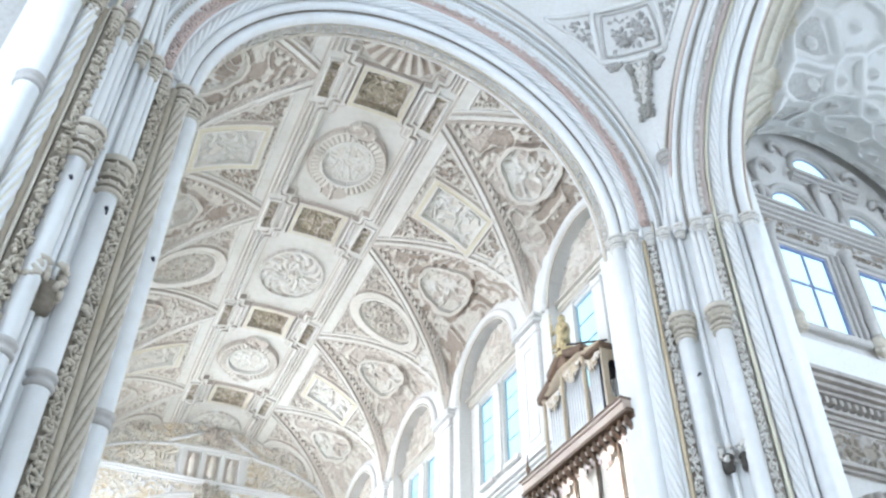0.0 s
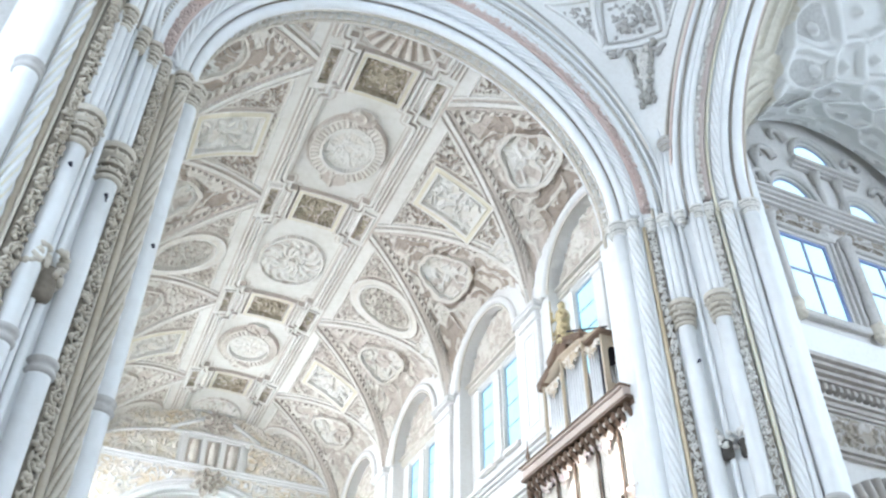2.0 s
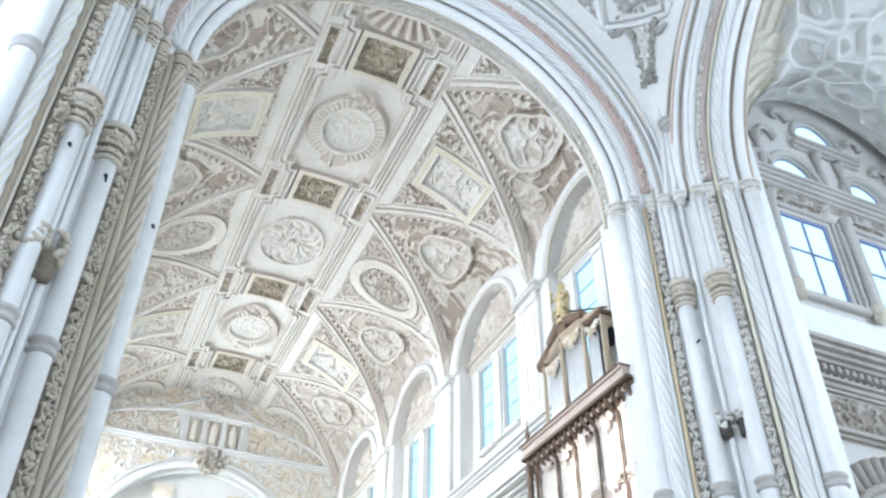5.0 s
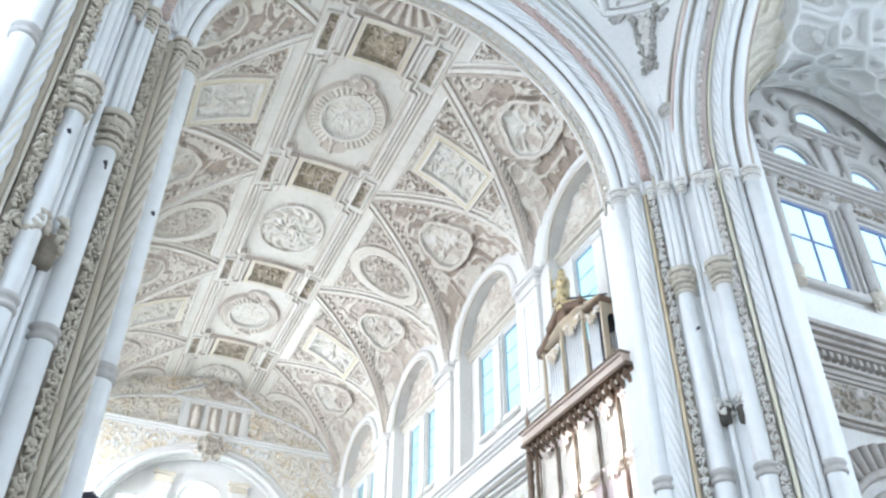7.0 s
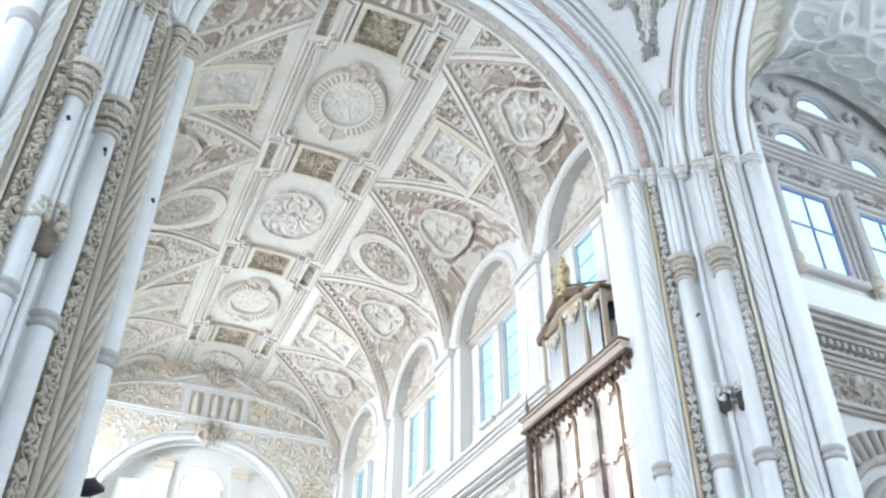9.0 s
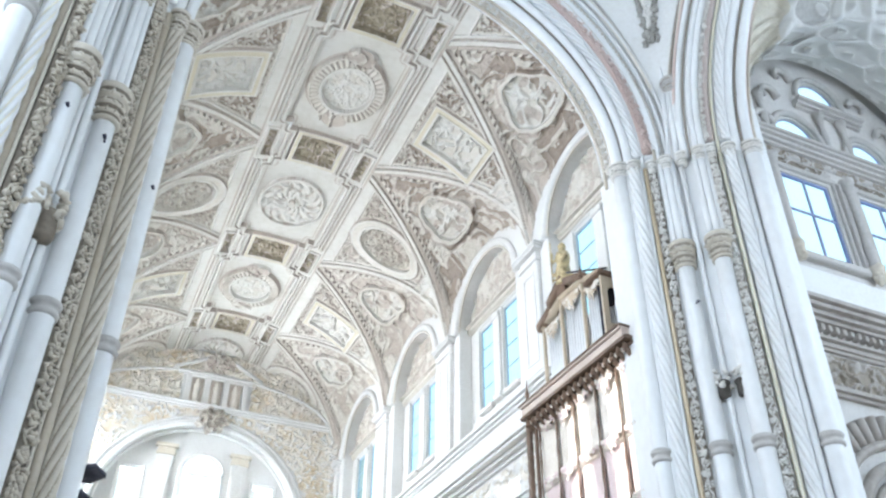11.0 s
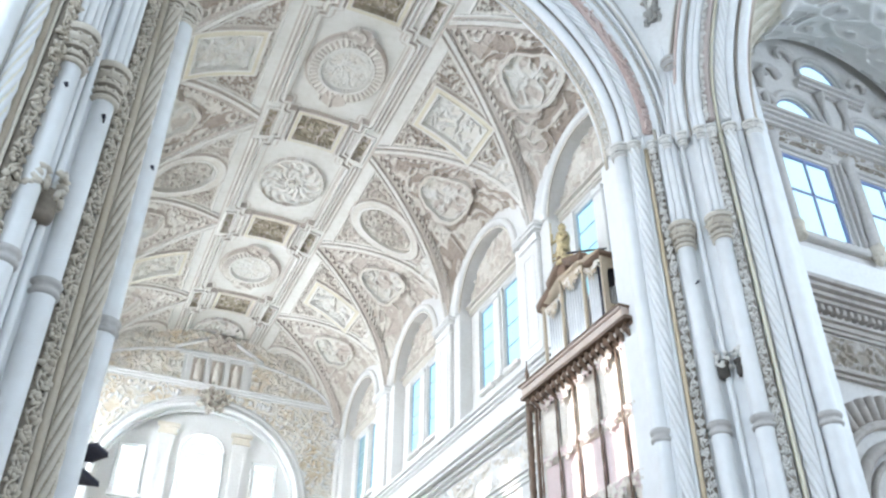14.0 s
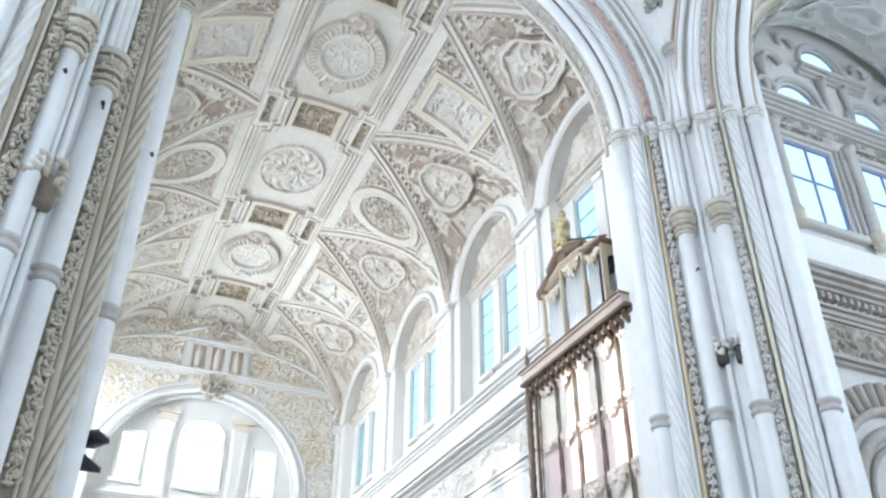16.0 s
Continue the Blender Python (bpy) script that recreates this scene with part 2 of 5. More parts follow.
def vault():
    nu, y0, y1 = 620, 16.3, Y_END
    ny = 940
    u = np.linspace(0.0, math.pi, nu)
    y = np.linspace(y0, y1, ny)
    U, Y = np.meshgrid(u, y)
    D = WALL * np.cos(U)
    aD = np.abs(D)
    k = np.clip(np.round((Y - MID[0]) / BAY), 0, 3)
    DY = Y - (MID[0] + BAY * k)                     # from the bay's middle
    j = np.round((Y - SPR[0]) / BAY)
    DS = Y - (SPR[0] + BAY * j)                     # from the vault's foot
    zb, zl = barrel(D), lunette(D, DY)
    inl = np.abs(DY) < groin_at(D)
    Z = np.where(inl, zl, zb)
    X = CV + D
    s = WALL * (math.pi / 2 - U)                    # girth from the crown
    aS = np.abs(s)
    H = np.zeros_like(D)
    M = np.zeros(D.shape, int)                      # 0 white 1 cream 2 ground, groove shade 3 ochre 4 brown

    def raise_(mask, h, mat=None):
        H[mask] = np.maximum(H[mask], h) if np.isscalar(h) else h[mask]
        if mat is not None:
            M[mask] = mat

    sc = scrolls(s, Y, 3, 0.32)
    fine = scrolls(s, Y, 11, 0.17)
    # middle band, panels at the nodes, medallions between them
    band = aS < 2.50
    aDY, aDS = np.abs(DY), np.abs(DS)
    odd = (j % 2) == 1
    # a stepped frame, narrow beside the panels and wide round the medallions
    key = ((1.14, 0.0), (1.14, 1.02), (1.46, 1.02), (1.46, 1.48), (1.78, 1.48), (1.78, 3.8))
    half = np.where(aDY < 1.02, 1.14, np.where(aDY < 1.48, 1.46, 1.78))
    dist = np.full(D.shape, 9.0)
    for (xa, ya), (xb, yb) in zip(key, key[1:]):
        dx = np.maximum(np.maximum(min(xa, xb) - aS, aS - max(xa, xb)), 0)
        dy_ = np.maximum(np.maximum(min(ya, yb) - aDY, aDY - max(ya, yb)), 0)
        dist = np.minimum(dist, np.hypot(dx, dy_))
    edge = np.where(aS < half, -dist, dist)
    inside = band & (edge < 0)
    H[inside] = -0.12
    M[inside] = 0
    raise_(band & (edge > 0) & (edge < 0.13), 0.13, 0)
    # sunk lines round raised parts go umber, shade put into the colour
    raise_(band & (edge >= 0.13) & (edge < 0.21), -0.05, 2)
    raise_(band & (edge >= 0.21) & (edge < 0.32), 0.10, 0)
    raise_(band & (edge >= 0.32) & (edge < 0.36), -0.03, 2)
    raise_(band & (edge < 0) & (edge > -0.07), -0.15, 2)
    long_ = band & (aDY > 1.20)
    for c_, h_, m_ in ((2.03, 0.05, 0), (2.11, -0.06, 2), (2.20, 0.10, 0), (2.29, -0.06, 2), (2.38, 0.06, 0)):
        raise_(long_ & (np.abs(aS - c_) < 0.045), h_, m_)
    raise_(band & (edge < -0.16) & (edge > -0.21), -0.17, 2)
    # brown panel on each node row
    box = np.maximum(aS - 0.78, aDY - 0.70)
    raise_(band & (box < 0.30), 0.06, 0)
    raise_(band & (np.abs(box - 0.17) < 0.05), -0.04, 3)
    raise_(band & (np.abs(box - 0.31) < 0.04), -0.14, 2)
    m = band & (box < 0.06)
    boss = np.hypot(s / 0.5, DY / 0.5) < 1
    raise_(m, -0.20 + 0.15 * fine + 0.06 * boss, 4)
    M[m & (fine > 0.62)] = 2
    # dark slots beside the panel
    q = np.maximum(np.abs(aS - 1.98) - 0.22, aDY - 0.80)
    raise_(band & (q < 0.11), 0.10, 0)
    raise_(band & (q < 0), -0.16 + 0.14 * fine, 4)
    M[band & (q < 0) & (fine > 0.30)] = 2
    # medallions
    rr = np.hypot(s, DS * 0.84)
    an = np.arctan2(DS, s)
    med = inside & odd
    flute = 0.5 + 0.5 * np.cos(an * 40)
    rib = np.abs(rr - 1.22) < 0.15
    raise_(med & (rr < 1.45) & (rr > 1.0), 0.06 + 0.07 * flute * rib + 0.05 * (rr > 1.38), 1)
    raise_(med & (flute < 0.25) & rib, -0.02, 2)
    raise_(med & (np.abs(rr - 1.49) < 0.045), -0.15, 2)
    raise_(med & (np.abs(rr - 1.0) < 0.06), 0.13, 0)
    raise_(med & (rr < 0.95), -0.07 + 0.09 * (0.5 * sc + 0.5 * fine) * (rr < 0.85), 0)
    M[med & (rr < 0.7) & (sc < 0.06)] = 1
    crest = inside & odd & (np.hypot(s / 0.55, (aDS - 1.72) / 0.40) < 1)
    raise_(crest, 0.16 * sc, 1)
    M[crest & (sc < 0.4)] = 2
    # round wreaths of leaves in the other fields
    r2 = np.hypot(s / 1.32, DS / 1.62)
    fld = inside & ~odd & (r2 < 1.08)
    petal = 0.5 + 0.5 * np.cos(an * 14 + 3.0 * np.sin(r2 * 7.0))
    ringed = np.exp(-((r2 - 0.80) / 0.15) ** 2) + np.exp(-((r2 - 0.38) / 0.16) ** 2)
    raise_(fld, -0.11 + 0.11 * petal * ringed + 0.08 * sc, 0)
    M[fld & (petal * ringed < 0.22) & (sc < 0.35)] = 1
    M[fld & (petal * ringed < 0.10) & (sc < 0.12)] = 2
    raise_(fld & (np.abs(r2 - 1.03) < 0.035), 0.05, 0)
    raise_(fld & (r2 < 0.12), 0.10, 1)
    # a fluted shell against the arch
    sh = np.hypot(s / 1.45, (DS - 1.75) / 0.95)
    shell = inside & (j == 0) & (sh < 1)
    rays = 0.5 + 0.5 * np.cos(np.arctan2(s, DS - 0.7) * 26)
    raise_(shell, -0.05 + 0.18 * rays * (1 - 0.5 * sh), 1)
    M[shell & (rays < 0.55)] = 5
    M[shell & (sh < 0.35) & (fine > 0.3)] = 2
    # sunk line along the white band beside the middle, its shade coloured umber
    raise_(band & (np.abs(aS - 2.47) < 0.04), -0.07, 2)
    # vault feet between the lunettes
    groin = groin_at(D)
    foot = ~inl & ~band
    gd = (aDY - groin) * 0.81                       # across the groin, inside the foot
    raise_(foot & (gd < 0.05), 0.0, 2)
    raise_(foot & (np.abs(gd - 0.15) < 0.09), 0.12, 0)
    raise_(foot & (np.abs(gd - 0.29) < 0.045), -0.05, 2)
    raise_(foot & (np.abs(gd - 0.39) < 0.05), 0.08, 0)
    body = foot & (gd > 0.46) & (aS > 2.95)
    raise_(body, -0.04 + 0.05 * fine, 1)
    raise_(foot & (gd > 0.44) & (np.abs(aS - 2.98) < 0.03), 0.05, 0)
    # framed oblong pictures and ovals in turn
    rect = np.maximum((np.abs(aS - 4.85) - 1.55), (aDS - 1.18))
    w = 1.40 - 0.12 * (aS - 4.9)
    oval = (np.hypot((aS - 5.0) / 2.0, DS / w) - 1) * 1.3
    for sel, q, pic in ((odd, rect, True), (~odd, oval, False)):
        f2 = foot & sel & (aS > 2.95)
        raise_(f2 & (q < 0.03), 0.10, 0)
        raise_(f2 & (q < -0.05) & (q > -0.22), 0.05, 3 if pic else 1)
        raise_(f2 & (np.abs(q + 0.27) < 0.05), 0.13, 0)
        raise_(f2 & (np.abs(q - 0.06) < 0.035), -0.06, 2)
        inn = f2 & (q < -0.32)
        hh = sc if pic else fine
        raise_(inn, -0.08 + 0.20 * hh * (q < -0.42), 0 if pic else 1)
        M[inn & (hh < 0.10) & (q < -0.5)] = 2 if not pic else 1
        M[inn & (hh > 0.12) & (hh < 0.3) & (q < -0.5) & (sc > 0.4)] = 2
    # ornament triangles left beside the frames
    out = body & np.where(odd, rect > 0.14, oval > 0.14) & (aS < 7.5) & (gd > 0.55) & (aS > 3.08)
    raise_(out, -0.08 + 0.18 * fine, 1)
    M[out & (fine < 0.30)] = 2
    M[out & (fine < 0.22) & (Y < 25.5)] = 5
    raise_(foot & (aS > 7.4) & (gd > 0.2), -0.02 + 0.14 * sc, 0)
    M[foot & (aS > 7.4) & (gd > 0.2) & (sc < 0.15)] = 1
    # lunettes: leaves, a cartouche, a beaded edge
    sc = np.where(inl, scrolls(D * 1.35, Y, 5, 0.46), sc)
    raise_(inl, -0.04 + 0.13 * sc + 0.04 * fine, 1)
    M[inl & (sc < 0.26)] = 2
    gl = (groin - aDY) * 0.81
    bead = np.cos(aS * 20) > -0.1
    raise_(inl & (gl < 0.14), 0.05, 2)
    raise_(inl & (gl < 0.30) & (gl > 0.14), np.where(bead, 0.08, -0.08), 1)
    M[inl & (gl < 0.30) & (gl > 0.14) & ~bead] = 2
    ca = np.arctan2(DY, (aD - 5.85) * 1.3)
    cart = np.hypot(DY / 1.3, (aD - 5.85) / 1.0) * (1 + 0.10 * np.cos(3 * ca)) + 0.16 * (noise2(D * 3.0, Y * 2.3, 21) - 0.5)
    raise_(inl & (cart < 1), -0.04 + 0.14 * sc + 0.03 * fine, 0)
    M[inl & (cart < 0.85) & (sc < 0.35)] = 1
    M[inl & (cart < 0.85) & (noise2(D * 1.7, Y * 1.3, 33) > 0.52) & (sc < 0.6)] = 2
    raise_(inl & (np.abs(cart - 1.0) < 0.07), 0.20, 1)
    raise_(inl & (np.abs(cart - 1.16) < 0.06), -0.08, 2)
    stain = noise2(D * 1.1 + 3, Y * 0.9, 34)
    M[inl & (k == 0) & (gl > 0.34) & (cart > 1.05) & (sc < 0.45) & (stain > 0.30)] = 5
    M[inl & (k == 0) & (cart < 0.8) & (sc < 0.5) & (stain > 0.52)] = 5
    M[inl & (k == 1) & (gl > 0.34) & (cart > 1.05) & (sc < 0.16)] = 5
    # along the normals
    P = np.stack([X, Y, Z], -1)
    du, dv = np.gradient(P, axis=1), np.gradient(P, axis=0)
    N = np.cross(du, dv)
    N /= np.linalg.norm(N, axis=2)[..., None] + 1e-9
    N *= np.where(N[..., 2:3] > 0, -1.0, 1.0)
    P = P + N * H[..., None]
    V = P.reshape(-1, 3)
    idx = np.arange(nu * ny).reshape(ny, nu)
    F = np.stack([idx[:-1, :-1], idx[1:, :-1], idx[1:, 1:], idx[:-1, 1:]], -1).reshape(-1, 4)
    me = bpy.data.meshes.new("ceiling_vault")
    me.vertices.add(len(V))
    me.vertices.foreach_set("co", V.ravel())
    me.loops.add(F.size)
    me.loops.foreach_set("vertex_index", F.ravel().astype(np.int32))
    me.polygons.add(len(F))
    me.polygons.foreach_set("loop_start", np.arange(0, F.size, 4, dtype=np.int32))
    me.polygons.foreach_set("loop_total", np.full(len(F), 4, dtype=np.int32))
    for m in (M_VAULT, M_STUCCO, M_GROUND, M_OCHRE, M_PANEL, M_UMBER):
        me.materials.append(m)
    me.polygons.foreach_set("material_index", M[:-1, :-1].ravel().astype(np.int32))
    me.polygons.foreach_set("use_smooth", [False] * len(F))
    me.update()
    me.validate()
    return tagged(new("ceiling_vault", me), "white and cream stuccoed barrel vault with lunettes and framed panels", "vault", kind="structure")


vault()


# ---------------------------------------------------------------- piers of the crossing
# right-hand pier: (x, y) of its upright members, from the choir's side to the transept's
A_SH, A_ROPE, A_FIL, A_FOL = (12.60, 15.52), (12.86, 15.19), (13.15, 15.02), (13.32, 14.92)
S1, S2 = (13.57, 14.60), (14.20, 13.85)
B_FOL, B_FIL, B_ROPE, B_SH = (14.43, 13.63), (14.64, 13.53), (14.89, 13.40), (15.47, 13.12)
# the opposite pier is a little wider and its capitals sit lower
WEST = {A_ROPE: (12.74, 15.22), A_FIL: (12.99, 15.10), A_FOL: (13.27, 14.95), A_SH: (12.47, 15.58), S2: (14.28, 13.80), B_FOL: (14.60, 13.54), B_FIL: (14.86, 13.43), B_ROPE: (15.09, 13.31), B_SH: (15.50, 13.11)}


def mx(x, side):
    return x if side > 0 else 2 * CX - x


def upright(p, side, z0, z1, step=0.5):
    n = max(2, int((z1 - z0) / step) + 1)
    return [(mx(p[0], side), p[1], z) for z in np.linspace(z0, z1, n)]


def leaf_band(path, across, out, width, seed, size=0.12):
    """Carved leaves over a narrow band."""
    global RNG
    RNG = np.random.default_rng(seed)
    P = np.array(path, float)
    ac = np.broadcast_to(np.array(across, float), P.shape)
    ou = np.broadcast_to(np.array(out, float), P.shape)
    S = np.r_[0, np.cumsum(np.linalg.norm(np.diff(P, axis=0), axis=1))]
    at = lambda A_, q: np.array([np.interp(q, S, A_[:, i]) for i in range(3)])
    wave = 0.62 * size / 0.125
    stem = []
    for q in np.arange(0.0, S[-1], 0.07):
        stem.append(at(P, q) + at(ac, q) * math.sin(q * 2 * math.pi / wave) * width * 0.30 + at(ou, q) * 0.01)
    items = [tube(stem, width * 0.07, 5)]
    for k, q in enumerate(np.arange(0.25 * wave, S[-1], 0.5 * wave)):
        a, o = at(ac, q), at(ou, q)
        up = np.cross(a, o)
        hand = -1 if k % 2 else 1
        c = at(P, q) - a * hand * width * 0.16 + o * 0.02
        turn = RNG.uniform(0, 6.28)
        n = int(RNG.integers(5, 8))
        for i in range(n):
            t = turn + i * 2 * math.pi / n
            rr = width * 0.27 * RNG.uniform(0.75, 1.25)
            items.append(lump(c + (a * math.cos(t) + up * math.sin(t)) * rr + o * RNG.uniform(-0.01, 0.03), np.array([1.0, 0.75, 0.6]) * width * RNG.uniform(0.15, 0.25)))
        items.append(lump(c + o * 0.03, np.array([1, 1, 1]) * width * 0.13))
        for _ in range(2):
            items.append(lump(c + a * hand * width * RNG.uniform(0.38, 0.56) + up * RNG.uniform(-0.14, 0.14), np.array([1.0, 0.6, 0.5]) * width * RNG.uniform(0.16, 0.28)))
    return join(items)


def capital(x, y, z, r, h, leafy=True, seed=1):
    """A leafy capital: bell, rings and a slab."""
    global RNG
    RNG = np.random.default_rng(seed)
    prof = [(r * 1.02, 0), (r * 1.2, 0.03 * h), (r * 1.2, 0.09 * h), (r * 1.0, 0.12 * h)]
    for q, z0 in ((1.16, 0.16), (1.30, 0.38), (1.46, 0.60)):
        prof += [(r * (q - 0.34), h * z0), (r * (q - 0.06), h * (z0 + 0.03)), (r * (q + 0.06), h * (z0 + 0.09)), (r * q, h * (z0 + 0.14)), (r * (q - 0.36), h * (z0 + 0.17))]
    prof += [(r * 1.5, 0.84 * h), (r * 1.58, 0.88 * h), (r * 1.58, h), (r * 1.1, h)]
    items = [turned((x, y, z), prof)]
    if leafy:
        for row, (q, zz) in enumerate(((1.22, 0.26), (1.36, 0.48), (1.52, 0.70))):
            for k in range(11):
                t = k * 2 * math.pi / 11 + row * 0.35
                items.append(lump((x + math.cos(t) * r * q, y + math.sin(t) * r * q, z + h * zz), (r * 0.16, r * 0.13, h * 0.075)))
    v, f = join(items)
    # undercut rings take the darker second material: shade put into the colour
    undercuts = {3, 8, 13, 4, 9, 18}
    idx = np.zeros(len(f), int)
    for i in undercuts:
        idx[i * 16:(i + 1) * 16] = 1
    return v, f, idx


# Tan rope's groove tone, darkened to paint in shade.
M_TAND = material("tan_groove_shade", (0.36, 0.30, 0.23), 0.9, dark=(0.22, 0.17, 0.12), amount=0.7)


def capital_mesh(at, r, h, seed, mats):
    v, f, idx = capital(*at, r, h, seed=seed)
    return mesh_from("capital", v, f, mats, idx)


M_BLACK = material("near_black_stone", (0.09, 0.08, 0.07), 0.9, dark=(0.04, 0.035, 0.03), amount=0.7)
# White rope's groove tone, greyed to paint in shade.
M_ROPEG = material("rope_groove_shade", (0.66, 0.655, 0.64), 0.8, dark=(0.5, 0.48, 0.45), amount=0.6)
M_OCHREF = material("ochre_stone_fillet", (0.66, 0.54, 0.38), 0.7, dark=(0.46, 0.34, 0.2), amount=0.6)
M_TANC = material("tan_carved_foliage", (0.57, 0.51, 0.42), 0.8, dark=(0.30, 0.245, 0.18), amount=0.6, grain=7)


def pier(side):
    east = side > 0
    p = thing("crossing_pier", "white limestone cluster pier with ropes and carved foliage bands" if east else "white limestone cluster pier with tan ropes and dark foliage bands", "pier", group="piers of the crossing", at=(mx(14.2, side), 14.6, 0))
    put = lambda q: q if east else WEST.get(q, q)
    z_ring, z_cap, z_imp = (9.45, 14.68, Z_IMP) if east else (9.42, 14.02, Z_IMP - 0.28)
    # core behind the members
    core = [(12.62, 15.68), (12.90, 15.23), (13.18, 15.09), (13.56, 14.70), (13.96, 14.42), (14.20, 14.00), (14.40, 13.78), (14.76, 13.58), (15.18, 13.38), (15.75, 13.17), (16.3, 13.3), (16.3, 14.3), (13.6, 16.6), (12.66, 16.6)]
    v = [(mx(x, side), y, z) for z in (0.0, Z_IMP + 0.3) for x, y in core]
    n = len(core)
    f = [(i, (i + 1) % n, n + (i + 1) % n, n + i) for i in range(n)] + [tuple(range(n)), tuple(range(n, 2 * n))]
    piece("core", mesh_from("core", v, f, M_STONE, smooth=False), p)

    def ring(q, r, parent, sides=18, z_ring=z_ring):
        piece("shaft_ring", mesh_from("ring", *turned((mx(q[0], side), q[1], z_ring), [(r, 0), (r + 0.05, 0.02), (r + 0.06, 0.06), (r + 0.05, 0.10), (r + 0.01, 0.12), (r + 0.01, 0.19), (r + 0.05, 0.21), (r + 0.07, 0.26), (r + 0.05, 0.31), (r, 0.34)], sides), M_GREY), parent, "grey moulded ring")
    for q in (put(A_SH), put(B_SH)):
        rs = 0.20 if q == A_SH else 0.235
        sh = piece("shaft", mesh_from("shaft", *tube(upright(q, side, 0, Z_IMP, 2.0), rs, 20), M_STONE), p)
        ring(q, rs, sh, 20)
    if not east:
        ring(put(B_SH), 0.235, sh, 20, 14.9)
    for k, q in enumerate((put(S1), put(S2))):
        sh = piece("shaft", mesh_from("shaft", *tube(upright(q, side, 0, z_cap + 0.1, 2.0), 0.22, 18), M_STONE), p)
        ring(q, 0.22, sh)
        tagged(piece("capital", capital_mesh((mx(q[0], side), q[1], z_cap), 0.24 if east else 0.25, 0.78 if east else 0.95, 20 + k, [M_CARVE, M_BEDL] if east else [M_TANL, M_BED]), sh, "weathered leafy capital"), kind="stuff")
        for o, rr in ((-0.15, 0.075), (0.0, 0.11), (0.14, 0.085)):
            qq = (q[0] + o, q[1] - 0.02 - o * 0.6)
            piece("colonnette", mesh_from("colonnette", *tube(upright(qq, side, z_cap + 0.6, Z_IMP, 1.0), rr, 12), M_STONE), p)
    # slim rolls that part the rope from the shafts
    for q, r in (((12.75, 15.32), 0.08), ((13.03, 15.08), 0.06), ((15.13, 13.28), 0.10), ((13.88, 14.32), 0.07)) if east else (((12.62, 15.36), 0.06), ((15.27, 13.17), 0.05), ((13.92, 14.28), 0.08), ((14.05, 14.12), 0.06)):
        piece("slim_roll", mesh_from("slim_roll", *tube(upright(q, side, 0, Z_IMP, 4), r, 10), M_GREYD if r == 0.05 else M_STONE), p)
    for k, q in enumerate((put(A_ROPE), put(B_ROPE))):
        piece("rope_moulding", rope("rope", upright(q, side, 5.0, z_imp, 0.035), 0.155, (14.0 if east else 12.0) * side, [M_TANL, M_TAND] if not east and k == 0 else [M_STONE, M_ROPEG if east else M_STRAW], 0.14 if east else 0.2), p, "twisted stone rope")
        piece("rope_foot", mesh_from("rope_foot", *tube(upright(q, side, 0, 5.0, 5.0), 0.15, 14), M_STONE), p)
    for k, q in enumerate((put(A_FIL), put(B_FIL))):
        piece("fillet", mesh_from("fillet", *tube(upright(q, side, 0, Z_IMP, 4), 0.085 if not east else 0.06, 10), (M_OCHREF if k == 0 else M_STRAW) if east else M_TAN), p, "tan stone fillet")
        if not east:
            w = (mx(q[0] + (0.11 if k == 0 else -0.1), side), q[1] - 0.07)
            piece("bead", mesh_from("bead", *tube([(w[0], w[1], z) for z in (0, 9, Z_IMP)], 0.035, 8), M_TANL), p)
    for q, sd in ((put(A_FOL), 31), (put(B_FOL), 32)):
        ac = np.array([0.70 * side, -0.71, 0])
        wb = 0.175 if not east else 0.115
        ou = np.array([-0.71 * side, -0.70, 0])
        q = (q[0] - 0.71 * 0.07, q[1] - 0.70 * 0.07)
        path = upright(q, side, 0, Z_IMP, 1.0)
        # the bed is darkened to put shade between the leaves
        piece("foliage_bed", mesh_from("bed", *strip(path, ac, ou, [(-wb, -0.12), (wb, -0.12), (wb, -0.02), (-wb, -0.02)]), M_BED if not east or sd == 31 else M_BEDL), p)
        tagged(piece("foliage_band", mesh_from("foliage", *leaf_band(upright(q, side, 6.0, Z_IMP, 1.0), ac, ou, wb * 2.0, sd + side, 0.125 if not east else 0.10), M_LEAF if east else M_TANC), p, "carved stone foliage"), kind="stuff")
    # imposts
    for k, (q, r) in enumerate(((A_SH, 0.215), (B_SH, 0.215), (S1, 0.135), (S2, 0.135), (A_ROPE, 0.145), (B_ROPE, 0.145), (A_FOL, 0.11), (B_FOL, 0.11), ((13.88, 14.25), 0.12))):
        q = put(q)
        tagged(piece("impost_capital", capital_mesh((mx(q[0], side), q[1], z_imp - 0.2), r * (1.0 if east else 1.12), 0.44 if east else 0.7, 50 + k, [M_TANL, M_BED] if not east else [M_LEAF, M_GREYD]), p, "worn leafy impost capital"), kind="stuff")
    # statue brackets in the niche: a dark corbel under a carved, pale top
    g_ = 1.2 if east else 1.75
    rng = np.random.default_rng(640 + side)
    for q in ((13.78, 14.33), (14.10, 14.03)) if east else ((13.97, 14.10), (14.27, 13.86)):
        zb = 10.85 if east else 10.62
        x = mx(q[0], side)
        br = piece("bracket", mesh_from("bracket", *turned((x, q[1], zb), [(0.02 * g_, 0), (0.11 * g_, 0.03), (0.13 * g_, 0.12), (0.12 * g_, 0.26 * g_), (0.15 * g_, 0.30 * g_), (0.15 * g_, 0.35 * g_), (0.08 * g_, 0.40 * g_)], 12), M_BLACK if east else M_BED), p, "dark carved bracket")
        lumps = []
        for k in range(22):
            t = rng.uniform(0, 6.28)
